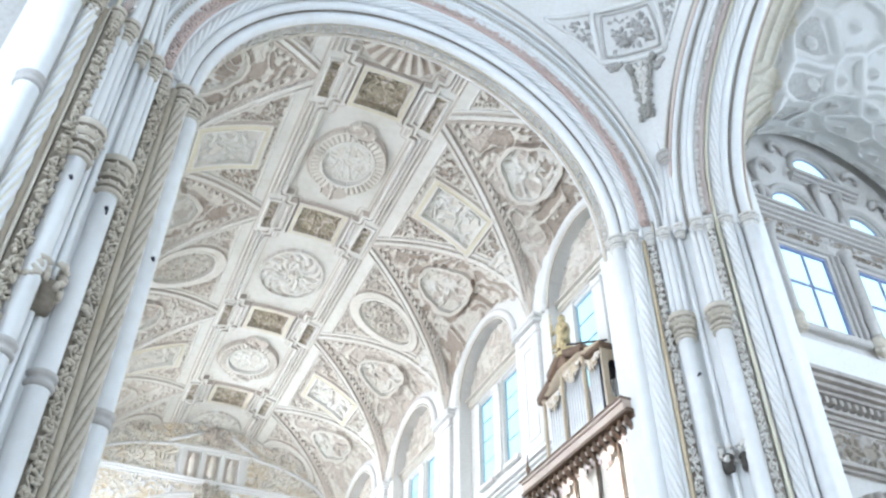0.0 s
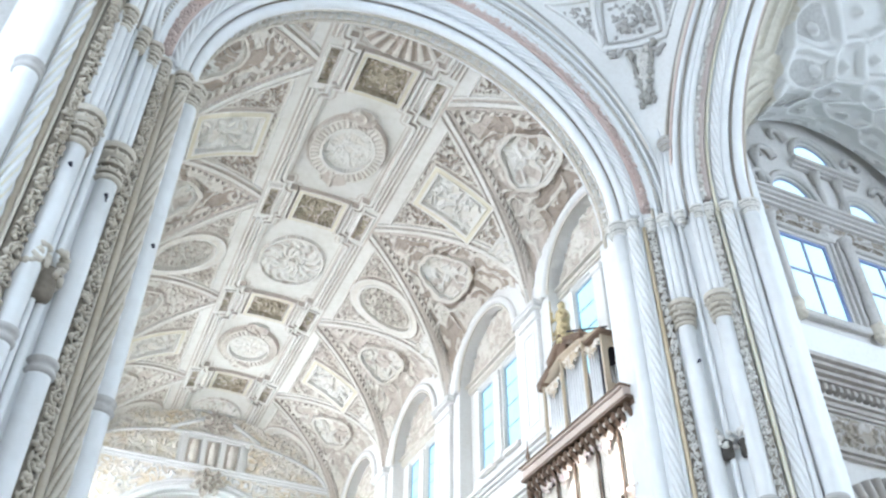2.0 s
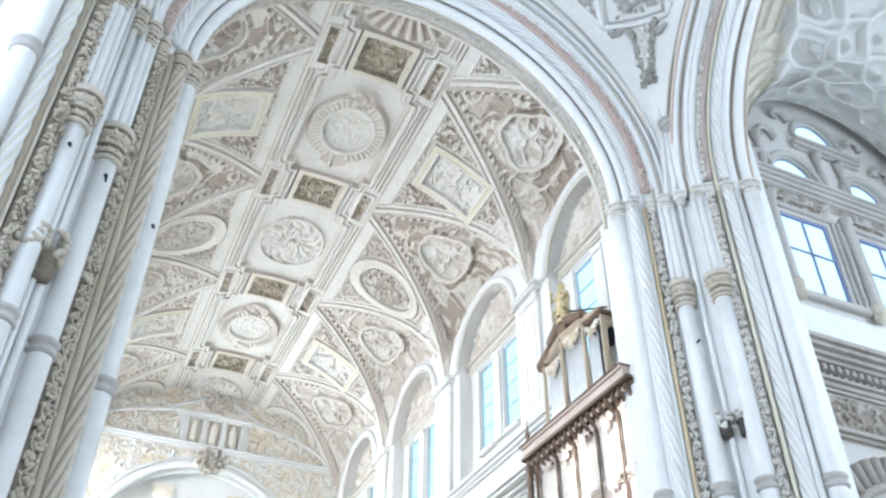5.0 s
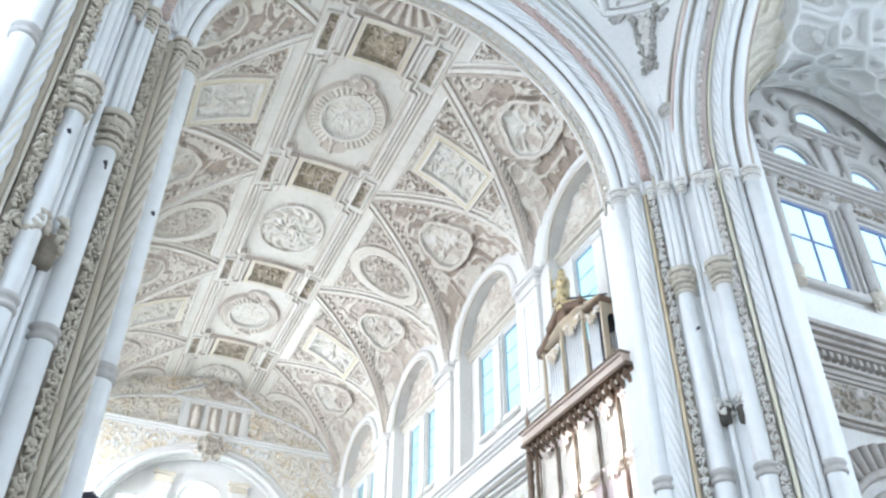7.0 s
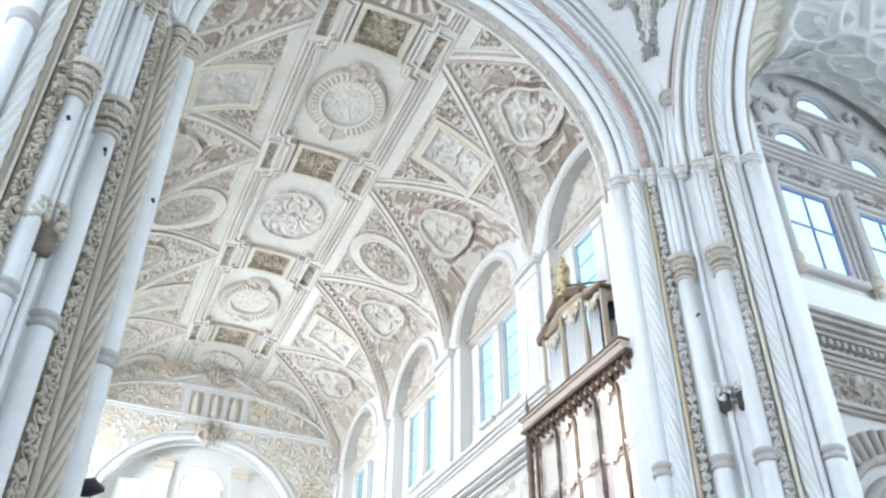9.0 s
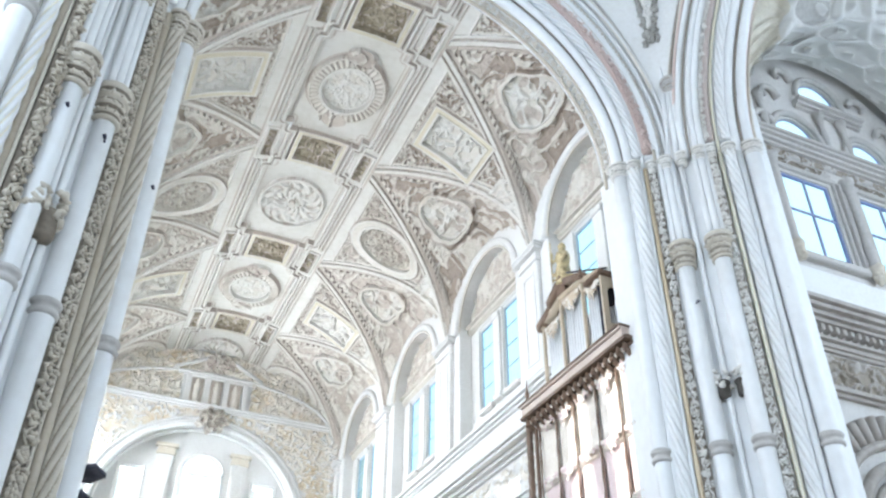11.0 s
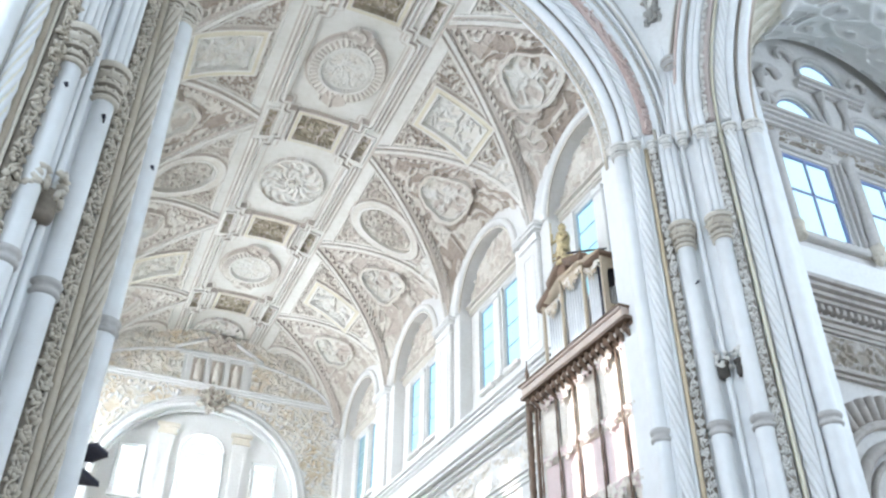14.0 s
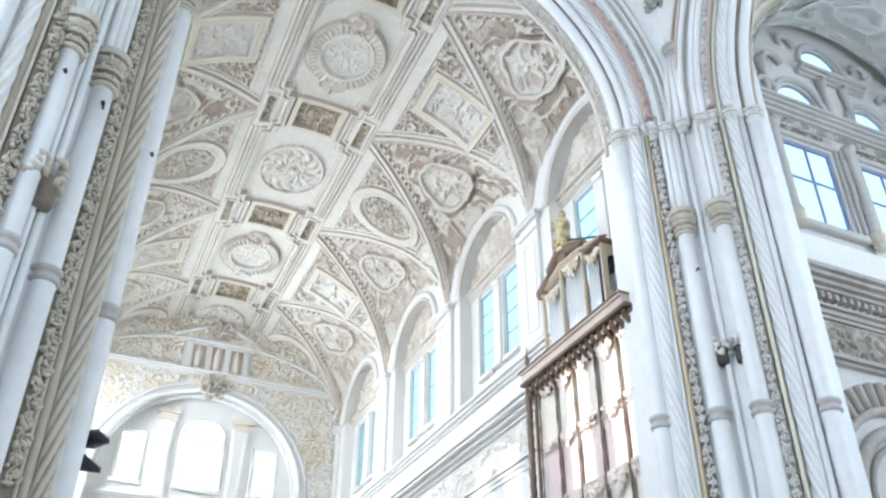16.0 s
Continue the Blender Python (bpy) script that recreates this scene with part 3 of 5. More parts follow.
            lumps.append(lump((x + math.cos(t) * 0.13 * g_, q[1] + math.sin(t) * 0.13 * g_, zb + rng.uniform(0.22, 0.62) * g_), (0.055 * g_, 0.055 * g_, 0.065 * g_)))
        tagged(piece("bracket_carving", mesh_from("carving", *join(lumps), M_TANL if not east else M_LEAF), br, "worn carved leaves"), kind="stuff")
    return p


pier(1)
pier(-1)


# ---------------------------------------------------------------- arches of the crossing
def arc_choir(r, y, z0, n=72, a0=0.0, a1=math.pi):
    return [(CX + r * math.cos(t), y, z0 + r * math.sin(t)) for t in np.linspace(a0, a1, n)]


CT = 4.75            # middle of the transept arch, along the nave


def arc_trans(x, r, z0, side, n=72, a0=0.0, a1=math.pi):
    return [(mx(x, side), CT + r * math.cos(t), z0 + r * math.sin(t)) for t in np.linspace(a0, a1, n)]


M_PINKB = material("rosy_shadowed_ground", (0.50, 0.42, 0.38), 0.85, dark=(0.34, 0.27, 0.24), amount=0.7)
M_PINKL = material("pale_rose_carving", (0.66, 0.54, 0.49), 0.8, dark=(0.5, 0.36, 0.31), amount=0.6)


def choir_arch():
    p = thing("choir_arch", "white moulded round arch with rope and reddish foliage", "arch", at=(CX, 15.4, Z_IMP))
    c = np.array([CX, 0, 0])

    def radial(path, z0):
        P = np.array(path)
        R = np.c_[P[:, 0] - CX, np.zeros(len(P)), P[:, 2] - z0]
        return R / np.linalg.norm(R, axis=1)[:, None]
    front = (0, -1, 0)
    # thin dark bars between the rolls are the grooves' shade, put in as colour
    for r, y, z0, rad, m, nm in ((6.37, 15.56, 18.75, 0.17, M_STONE, "inner_roll"), (6.62, 15.36, 18.80, 0.15, M_STONE, "roll"), (6.49, 15.40, 18.78, 0.03, M_BED, "shade_line"),
                                 (6.98, 15.13, 19.02, 0.05, M_STONE, "fillet"), (7.28, 14.92, 19.15, 0.045, M_TANL, "fillet"), (7.38, 14.86, 19.18, 0.06, M_STONE, "roll"), (7.50, 14.80, 19.22, 0.03, M_GREY, "shade_line"), (7.60, 14.74, 19.26, 0.055, M_STONE, "roll"), (7.71, 14.70, 19.29, 0.03, M_GREY, "shade_line"), (7.79, 14.64, 19.3, 0.06, M_STONE, "outer_roll"),
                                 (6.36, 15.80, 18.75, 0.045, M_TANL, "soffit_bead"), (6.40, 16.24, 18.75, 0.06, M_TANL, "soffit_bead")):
        path = [(CX + r, y, Z_IMP)] + arc_choir(r, y, z0) + [(CX - r, y, Z_IMP)]
        piece(nm, mesh_from(nm, *tube(path, rad, 14), m), p)
    path = arc_choir(7.52, 14.84, 19.22, 80)
    piece("archivolt_face", mesh_from("archivolt_face", *strip(path, radial(path, 19.22), front, [(-0.3, -0.2), (0.34, -0.2), (0.34, 0.09), (0.1, 0.05), (-0.1, 0.02), (-0.3, -0.02)]), M_STONE), p)
    path = arc_choir(6.83, 15.22, 18.95, 760)
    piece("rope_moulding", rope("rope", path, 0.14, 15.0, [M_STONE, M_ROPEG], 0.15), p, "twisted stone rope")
    path = arc_choir(7.12, 15.04, 19.1, 80)
    rd = radial(path, 19.1)
    piece("foliage_bed", mesh_from("bed", *strip(path, rd, front, [(-0.16, -0.1), (0.16, -0.1), (0.16, 0.06), (-0.16, 0.06)]), M_PINK), p)
    tagged(piece("foliage_band", mesh_from("foliage", *leaf_band(path - np.array([0, 0.08, 0]), rd, front, 0.30, 77, 0.10), M_PINKL), p, "reddish carved foliage"), kind="stuff")
    # small beads set in a row outside the foliage
    beads = [lump((CX + 7.44 * math.cos(t), 14.80, 19.2 + 7.44 * math.sin(t)), (0.05, 0.04, 0.05)) for t in np.linspace(0.02, math.pi - 0.02, 150)]
    tagged(piece("beading", mesh_from("beading", *join(beads), M_TANL), p, "small stone beading"), kind="stuff")
    # leaf edge of the soffit
    path = arc_choir(6.38, 16.02, 18.75, 80)
    tagged(piece("soffit_foliage", mesh_from("soffit_foliage", *leaf_band(path, (0, 1, 0), -radial(path, 18.75), 0.26, 79, 0.12), M_STUCCO), p, "small carved soffit leaves"), kind="stuff")
    # body of the arch, stepping back to the vault
    path = arc_choir(6.0, 16.2, 18.9, 80)
    rd = radial(path, 18.9)
    piece("arch_body", mesh_from("body", *strip(path, rd, front, [(0.46, -0.3), (2.2, -0.3), (2.2, 1.42), (1.35, 1.30), (1.12, 1.10), (0.85, 0.95), (0.60, 0.79), (0.37, 0.57), (0.40, 0.0)]), M_STONE), p)


choir_arch()


def transept_arch(side):
    p = thing("transept_arch", "white moulded round arch with rope and foliage", "arch", group="transept arches", at=(mx(15, side), CT, Z_IMP))

    def radial(path, z0):
        P = np.array(path)
        R = np.c_[np.zeros(len(P)), P[:, 1] - CT, P[:, 2] - z0]
        return R / np.linalg.norm(R, axis=1)[:, None]
    front = (-side, 0, 0)
    z0 = Z_IMP + 0.45
    ends = lambda path, y: [(path[0][0], y, Z_IMP)] + path

    # the thin dark bars here stand for shade between the rolls
    for q, rad, m, nm in (((15.47, 13.12), 0.15, M_STONE, "inner_roll"), ((15.30, 13.20), 0.035, M_BEDL, "shade_line"), ((15.12, 13.29), 0.14, M_STONE, "roll"), ((14.66, 13.52), 0.05, M_STRAW, "fillet"),
                          ((14.26, 13.74), 0.10, M_STONE, "roll"), ((14.14, 13.86), 0.09, M_STONE, "roll"), ((14.02, 14.0), 0.03, M_BEDL, "shade_line"), ((13.97, 14.14), 0.09, M_STONE, "outer_roll"), ((13.92, 14.30), 0.05, M_PINKL, "fillet"), ((13.9, 14.46), 0.045, M_BEDL, "shade_line"), ((15.64, 13.12), 0.05, M_PINKL, "edge_bead"), ((15.78, 13.14), 0.045, M_TANL, "edge_bead")):
        path = ends(arc_trans(q[0], q[1] - CT, z0, side), q[1])
        piece(nm, mesh_from(nm, *tube(path, rad, 14), m), p)
    path = arc_trans(14.88, 13.40 - CT, z0, side, 900)
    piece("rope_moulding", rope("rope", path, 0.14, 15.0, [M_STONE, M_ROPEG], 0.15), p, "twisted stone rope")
    path = arc_trans(14.45, 13.63 - CT, z0, side, 80)
    rd = radial(path, z0)
    piece("foliage_bed", mesh_from("bed", *strip(path, rd, front, [(-0.15, -0.1), (0.15, -0.1), (0.15, 0.06), (-0.15, 0.06)]), M_PINKB), p)
    tagged(piece("foliage_band", mesh_from("foliage", *leaf_band(path - np.array([side * 0.08, 0, 0]), rd, front, 0.28, 78, 0.10), M_LEAF), p, "carved stone foliage"), kind="stuff")
    path = arc_trans(16.1, 8.5, z0, side, 80)
    rd = radial(path, z0)
    piece("arch_body", mesh_from("body", *strip(path, rd, front, [(0.12, 0.28), (2.5, 0.28), (2.5, 2.05), (1.1, 2.1), (0.8, 2.05), (0.66, 1.94), (0.55, 1.82), (0.42, 1.63), (0.32, 1.44), (0.2, 1.22), (0.08, 0.97), (-0.05, 0.62), (-0.04, 0.5)]), M_STONE), p)


transept_arch(1)
transept_arch(-1)


def pendentive(side):
    """The curved triangle between the two arches."""
    n, k = 40, 24
    V = []
    for t in np.linspace(0.22, math.pi / 2, n):
        a = np.array([CX + side * 7.8 * math.cos(t), 14.72, 19.3 + 7.8 * math.sin(t)])
        b = np.array([mx(14.0, side), CT + 9.95 * math.cos(t), Z_IMP + 9.95 * math.sin(t)])
        for s in np.linspace(0, 1, k):
            q = a + (b - a) * s
            w = 4 * s * (1 - s) * np.linalg.norm(b - a) * 0.10
            V.append(q + np.array([side * w, w, 0]))
    F = [(i * k + j, i * k + j + 1, (i + 1) * k + j + 1, (i + 1) * k + j) for i in range(n - 1) for j in range(k - 1)]
    return tagged(new("pendentive", mesh_from("pendentive", V, F, M_WHITE)), "white plastered pendentive between two arches", "pendentive", kind="structure", group="pendentives")


pendentive(1)
pendentive(-1)


# ---------------------------------------------------------------- walls
def arched_wall(name, axis, at, thick, a0, a1, z0, z1, holes, mat, label, parent=None, flip=False):
    """A wall with round-headed or square holes (middle, half width, bottom, springing, rise)."""
    cuts = {a0, a1}
    for c, h, zb, zs, rise in holes:
        for t in np.linspace(0, math.pi, 21 if rise else 2):
            cuts.add(round(c + h * math.cos(t), 5))
    cuts = sorted(cuts)

    def top(a, hole):
        c, h, zb, zs, rise = hole
        return zs + rise * math.sqrt(max(0, 1 - ((a - c) / h) ** 2))
    V, F = [], []

    def block(lo, hi, b0, b1, t0, t1):
        o = len(V)
        for p in (at, at + thick):
            for a, z in ((lo, b0), (hi, b1), (hi, t1), (lo, t0)):
                V.append((p, a, z) if axis == "x" else (a, p, z))
        F.extend([(o, o + 1, o + 2, o + 3), (o + 7, o + 6, o + 5, o + 4), (o, o + 4, o + 5, o + 1), (o + 2, o + 6, o + 7, o + 3), (o + 1, o + 5, o + 6, o + 2), (o + 3, o + 7, o + 4, o)])
    for lo, hi in zip(cuts, cuts[1:]):
        if hi - lo < 1e-4:
            continue
        mid = (lo + hi) / 2
        hs = sorted([h for h in holes if abs(mid - h[0]) < h[1]], key=lambda h: h[2])
        b0 = b1 = z0
        for h in hs:
            block(lo, hi, b0, b1, h[2], h[2])
            b0, b1 = top(lo, h), top(hi, h)
        block(lo, hi, b0, b1, z1, z1)
    me = mesh_from(name, V, F, mat, smooth=False)
    if parent is not None:
        return piece(name, me, parent, label)
    return tagged(new(name, me), label, "wall", kind="structure")


def relief(name, origin, u, v, w, h, mats, seed, size=0.3, depth=0.12, step=0.05, mask=None, parent=None, label="", cut=0.25):
    """Stucco leaves in low relief over a flat field: u and v span it, raised along u x v."""
    nu, nv = max(4, int(w / step)), max(4, int(h / step))
    a, b = np.meshgrid(np.linspace(0, w, nu), np.linspace(0, h, nv))
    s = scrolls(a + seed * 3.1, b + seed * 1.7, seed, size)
    rim = np.clip(np.minimum(np.minimum(a, w - a), np.minimum(b, h - b)) / 0.08, 0, 1)
    U, Vv = np.array(u, float), np.array(v, float)
    N = np.cross(U, Vv)
    P = np.array(origin, float) + a[..., None] * U + b[..., None] * Vv + (s * depth * rim)[..., None] * N
    keep = np.ones((nv - 1, nu - 1), bool) if mask is None else mask(a, b)[:-1, :-1]
    idx = np.arange(nu * nv).reshape(nv, nu)
    F = np.stack([idx[:-1, :-1], idx[:-1, 1:], idx[1:, 1:], idx[1:, :-1]], -1)[keep]
    # low parts take mats[1]: painted ground in stucco, painted recess shade in stone
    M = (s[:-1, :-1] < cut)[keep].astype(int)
    me = mesh_from(name, P.reshape(-1, 3), [tuple(int(i) for i in f) for f in F], mats, M, smooth=False)
    return piece(name, me, parent, label)


def bar(points, prof_r, mat, name, parent, label="", sides=8):
    return piece(name, mesh_from(name, *tube(points, prof_r, sides), mat), parent, label)


def cornice(name, axis, a0, a1, base, out, z, steps, mat, parent=None, label="", category="cornice"):
    """A horizontal moulding; steps: (height, projection) from below; out: +1 or -1 along the other axis."""
    prof = [(0, 0)]
    zz = 0
    for hgt, pr in steps:
        prof += [(pr, zz), (pr + 0.01, zz + hgt * 0.75), (pr * 0.94, zz + hgt)]
        zz += hgt
    prof += [(0, zz)]
    V, F = [], []
    n = len(prof)
    for a in (a0, a1):
        for p, q in prof:
            V.append((base + out * p, a, z + q) if axis == "y" else (a, base + out * p, z + q))
    F = [(i, (i + 1) % n, n + (i + 1) % n, n + i) for i in range(n)] + [tuple(range(n)), tuple(range(2 * n - 1, n - 1, -1))]
    me = mesh_from(name, V, F, mat, smooth=False)
    if parent is not None:
        return piece(name, me, parent, label)
    return tagged(new(name, me), label, category, kind="structure")


# ---------------------------------------------------------------- choir walls
XE, XW = CV + WALL, CV - WALL
for side, nm in ((1, "wall_east"), (-1, "wall_west")):
    x = XE if side > 0 else XW - 0.55
    arched_wall(nm, "x", x, 0.55, 16.5, Y_END + 0.6, 0, 23.6, [(m, 2.5, 15.1, 20.3, 2.5) for m in MID], M_WHITE, "white plastered choir wall with arched window bays")
    x = XE + 0.55 if side > 0 else XW - 0.67
    arched_wall(nm + "_inner", "x", x, 0.12, 15.5, Y_END + 0.6, 0, 24.4, [(m + o, 0.60, 16.45, 20.0, 0) for m in MID for o in (-1.03, 1.03)], M_WHITE, "white plastered wall with paired tall windows")


def choir_window(m, side, n):
    xw = XE + 0.55 if side > 0 else XW - 0.55
    o = -side
    w = thing("window_%d" % n, "paired tall choir window with leaded panes", "window", kind="structure", group="choir windows", at=(xw, m, 16.4))
    for k in (-1.03, 1.03):
        c = m + k
        fr = part("window_frame", boxes((xw + side * 0.05, c - 0.60, 16.45, xw + side * 0.11, c - 0.54, 20.0), (xw + side * 0.05, c + 0.54, 16.45, xw + side * 0.11, c + 0.60, 20.0), (xw + side * 0.05, c - 0.54, 19.94, xw + side * 0.11, c + 0.54, 20.0), (xw + side * 0.05, c - 0.54, 16.45, xw + side * 0.11, c + 0.54, 16.51)), M_BARC, w, "blue-grey iron frame")
        for z in (17.35, 18.25, 19.1):
            part("glazing_bar", boxes((xw + side * 0.06, c - 0.54, z - 0.02, xw + side * 0.10, c + 0.54, z + 0.02)), M_BARC, fr)
        g = part("pane", boxes((xw + side * 0.078, c - 0.54, 16.51, xw + side * 0.084, c + 0.54, 19.94)), M_GLASS, w, "clear leaded glass")
        g.visible_shadow = False
        # moulded surround
        part("surround", boxes((xw + o * 0.07, c - 0.73, 16.35, xw, c - 0.62, 20.12), (xw + o * 0.07, c + 0.62, 16.35, xw, c + 0.73, 20.12), (xw + o * 0.07, c - 0.73, 20.12, xw, c + 0.73, 20.24), bevel=0.015), M_WHITE, w)
    # mullion pilaster and entablature
    part("mullion", boxes((xw + o * 0.14, m - 0.27, 16.3, xw, m + 0.27, 20.0), (xw + o * 0.2, m - 0.30, 19.75, xw, m + 0.30, 20.0), (xw + o * 0.2, m - 0.30, 16.2, xw, m + 0.30, 16.45), bevel=0.02), M_WHITE, w)
    for k in (-1.03, 1.03):
        part("window_sill", boxes((xw + o * 0.2, m + k - 0.6, 16.16, xw, m + k + 0.6, 16.33), bevel=0.02), M_WHITE, w)
    cornice("entablature", "y", m - 2.5, m + 2.5, xw, o, 20.26, [(0.10, 0.10), (0.16, 0.16), (0.08, 0.30)], M_STUCCO, w)
    # arch rim on the wall face
    xf = XE if side > 0 else XW
    path = [(xf + o * 0.04, m + 2.66 * math.cos(t), 20.3 + 2.66 * math.sin(t)) for t in np.linspace(0, math.pi, 40)]
    piece("arch_rim", mesh_from("rim", *tube(path, 0.15, 10), M_WHITE), w)
    path = [(xf + o * 0.05, m + 2.42 * math.cos(t), 20.3 + 2.42 * math.sin(t)) for t in np.linspace(0, math.pi, 40)]
    piece("arch_bead", mesh_from("bead", *tube(path, 0.05, 8), M_STUCCO), w)
    y0, u = (m - 2.45, (0, 1, 0)) if side < 0 else (m + 2.45, (0, -1, 0))
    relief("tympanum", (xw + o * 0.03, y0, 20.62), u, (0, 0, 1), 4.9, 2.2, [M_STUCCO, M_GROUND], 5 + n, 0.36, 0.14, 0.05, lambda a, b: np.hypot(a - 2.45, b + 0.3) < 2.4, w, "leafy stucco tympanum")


n = 0
for m in MID:
    for side in (1, -1):
        n += 1
        choir_window(m, side, n)
for side in (1, -1):
    xf = XE if side > 0 else XW
    for y in SPR[1:]:
        pl = thing("pilaster", "white plaster wall pilaster with a small capital", "pilaster", group="choir pilasters", at=(xf, y, 15.1))
        part("pilaster_shaft", boxes((xf - side * 0.16, y - 0.62, 15.3, xf, y + 0.62, 19.7), bevel=0.02), M_WHITE, pl)
        part("pilaster_panel", boxes((xf - side * 0.19, y - 0.40, 15.7, xf - side * 0.16, y - 0.32, 19.3), (xf - side * 0.19, y + 0.32, 15.7, xf - side * 0.16, y + 0.40, 19.3), (xf - side * 0.19, y - 0.32, 19.22, xf - side * 0.16, y + 0.32, 19.3), (xf - side * 0.19, y - 0.32, 15.7, xf - side * 0.16, y + 0.32, 15.78)), M_WHITE, pl)
        part("pilaster_capital", boxes((xf - side * 0.22, y - 0.68, 19.7, xf, y + 0.68, 19.82), (xf - side * 0.18, y - 0.6, 19.82, xf, y + 0.6, 20.1), (xf - side * 0.34, y - 0.8, 20.1, xf, y + 0.8, 20.22), (xf - side * 0.40, y - 0.88, 20.22, xf, y + 0.88, 20.36), bevel=0.02), M_WHITE, pl)
    out = -side
    ya, yb = 16.6, Y_END
    cornice("trim_sill_cornice", "y", ya, yb, xf, out, 14.75, [(0.10, 0.10), (0.12, 0.22), (0.14, 0.34)], M_WHITE, label="white moulded sill cornice along the choir wall")
    cornice("trim_lower_cornice", "y", ya, yb, xf, out, 13.05, [(0.12, 0.12), (0.14, 0.3), (0.12, 0.52), (0.14, 0.62)], M_WHITE, label="white moulded lower cornice along the choir wall")
    cornice("trim_architrave", "y", ya, yb, xf, out, 11.3, [(0.14, 0.08), (0.14, 0.14), (0.10, 0.24)], M_WHITE, label="white moulded architrave along the choir wall")
    o0, u = ((xf + out * 0.02, yb, 11.75), (0, -1, 0)) if side > 0 else ((xf + out * 0.02, ya, 11.75), (0, 1, 0))
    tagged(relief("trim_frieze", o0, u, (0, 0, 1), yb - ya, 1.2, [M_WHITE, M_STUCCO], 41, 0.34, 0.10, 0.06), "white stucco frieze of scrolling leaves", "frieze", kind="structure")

# ---------------------------------------------------------------- end wall of the choir
EX = 6.25
arched_wall("wall_north", "y", Y_END + 0.9, 0.6, EX - 9, EX + 9, 0, 26.5, [(EX + 0.1, 1.0, 16.3, 18.9, 1.0), (2.75, 0.52, 16.3, 18.75, 0), (9.78, 0.52, 16.3, 18.75, 0)], M_WHITE, "white plastered end wall with a round-headed window between two smaller")
arched_wall("wall_north_arch", "y", Y_END, 0.9, EX - 9, EX + 9, 0, 26.5, [(EX, 5.3, 0.5, 16.3, 5.0)], M_WHITE, "white plastered end wall with a wide round arch")
fa = thing("end_arch", "white moulded arch round the end windows", "arch", at=(EX, Y_END, 16))
for r, rad, dy in ((5.36, 0.14, 0.05), (5.72, 0.09, 0.06), (5.1, 0.07, -0.3)):
    path = [(EX + r * math.cos(t), Y_END - dy, 16.3 + r * 0.945 * math.sin(t)) for t in np.linspace(0, math.pi, 60)]
    piece("archivolt", mesh_from("archivolt", *tube(path, rad, 10), M_WHITE), fa)
relief("keystone_carving", (EX - 1.0, Y_END - 0.2, 20.7), (1, 0, 0), (0, 0, 1), 2.0, 1.7, [M_STUCCO, M_GROUND], 61, 0.22, 0.4, 0.04, lambda a, b: np.hypot((a - 1.0) / 1.0, (b - 0.85) / 0.85) < 0.85 + 0.15 * np.cos(np.arctan2(b - 0.85, a - 1.0) * 7), fa, "leafy stucco keystone")
relief("spandrel_carving", (EX - 7.4, Y_END - 0.03, 16.0), (1, 0, 0), (0, 0, 1), 14.8, 6.2, [M_WHITE, M_PATCH], 62, 0.21, 0.20, 0.045, lambda a, b: (np.hypot((a - 7.4) / 5.85, (b - 0.3) / 5.5) > 1), fa, "cream and ochre scrolling spandrels", 0.42)
cornice("end_cornice", "x", EX - 7.3, EX + 7.3, Y_END, -1, 22.15, [(0.1, 0.10), (0.12, 0.22), (0.1, 0.36)], M_WHITE, fa)
relief("attic_carving", (EX - 7.0, Y_END - 0.03, 22.5), (1, 0, 0), (0, 0, 1), 14.0, 3.2, [M_STUCCO, M_PATCH], 63, 0.22, 0.22, 0.045, lambda a, b: ((np.abs(a - 7.0) > 1.9) | (b > 1.9)) & (22.4 + b < barrel(a - 6.75)), fa, "umber and cream leafy attic field", 0.42)
path = [(EX + 6.6 * math.cos(t), Y_END - 0.12, 22.3 + 2.05 * math.sin(t)) for t in np.linspace(0, math.pi, 60)]
piece("attic_moulding", mesh_from("attic_moulding", *tube(path, 0.10, 10), M_WHITE), fa)
for k, x in enumerate((-1.05, 0.0, 1.05)):
    nb = part("niche", boxes((EX + x - 0.33, Y_END - 0.06, 22.6, EX + x + 0.33, Y_END - 0.02, 24.0)), M_GROUND, fa, "umber niche ground")
    piece("niche_statue", mesh_from("niche_statue", *turned((EX + x, Y_END - 0.14, 22.6), [(0.16, 0), (0.2, 0.2), (0.17, 0.6), (0.2, 0.9), (0.12, 1.05), (0.13, 1.2), (0.05, 1.3)], 10), M_STUCCO), nb, "plain cream stucco statue")
for x in (-1.58, -0.52, 0.52, 1.58):
    part("pilaster_strip", boxes((EX + x - 0.13, Y_END - 0.16, 22.5, EX + x + 0.13, Y_END, 24.1), bevel=0.02), M_WHITE, fa)
cornice("attic_cornice", "x", EX - 2.2, EX + 2.2, Y_END, -1, 24.1, [(0.1, 0.12), (0.12, 0.25)], M_WHITE, fa)
for s in (-1, 1):
    v, f = strip([(EX + s * 2.5, Y_END - 0.12, 24.35), (EX + s * 0.75, Y_END - 0.12, 25.25)], (0, 0, 1), (0, -1, 0), [(-0.1, -0.1), (0.1, -0.1), (0.1, 0.12), (-0.1, 0.12)])
    piece("pediment_slope", mesh_from("pediment", v, f, M_WHITE), fa)
relief("pediment_cartouche", (EX - 0.85, Y_END - 0.18, 24.35), (1, 0, 0), (0, 0, 1), 1.7, 1.3, [M_STUCCO, M_GROUND], 64, 0.28, 0.3, 0.05, lambda a, b: np.hypot((a - 0.85) / 0.85, (b - 0.65) / 0.65) < 1, fa, "shield cartouche with leaves", 0.35)


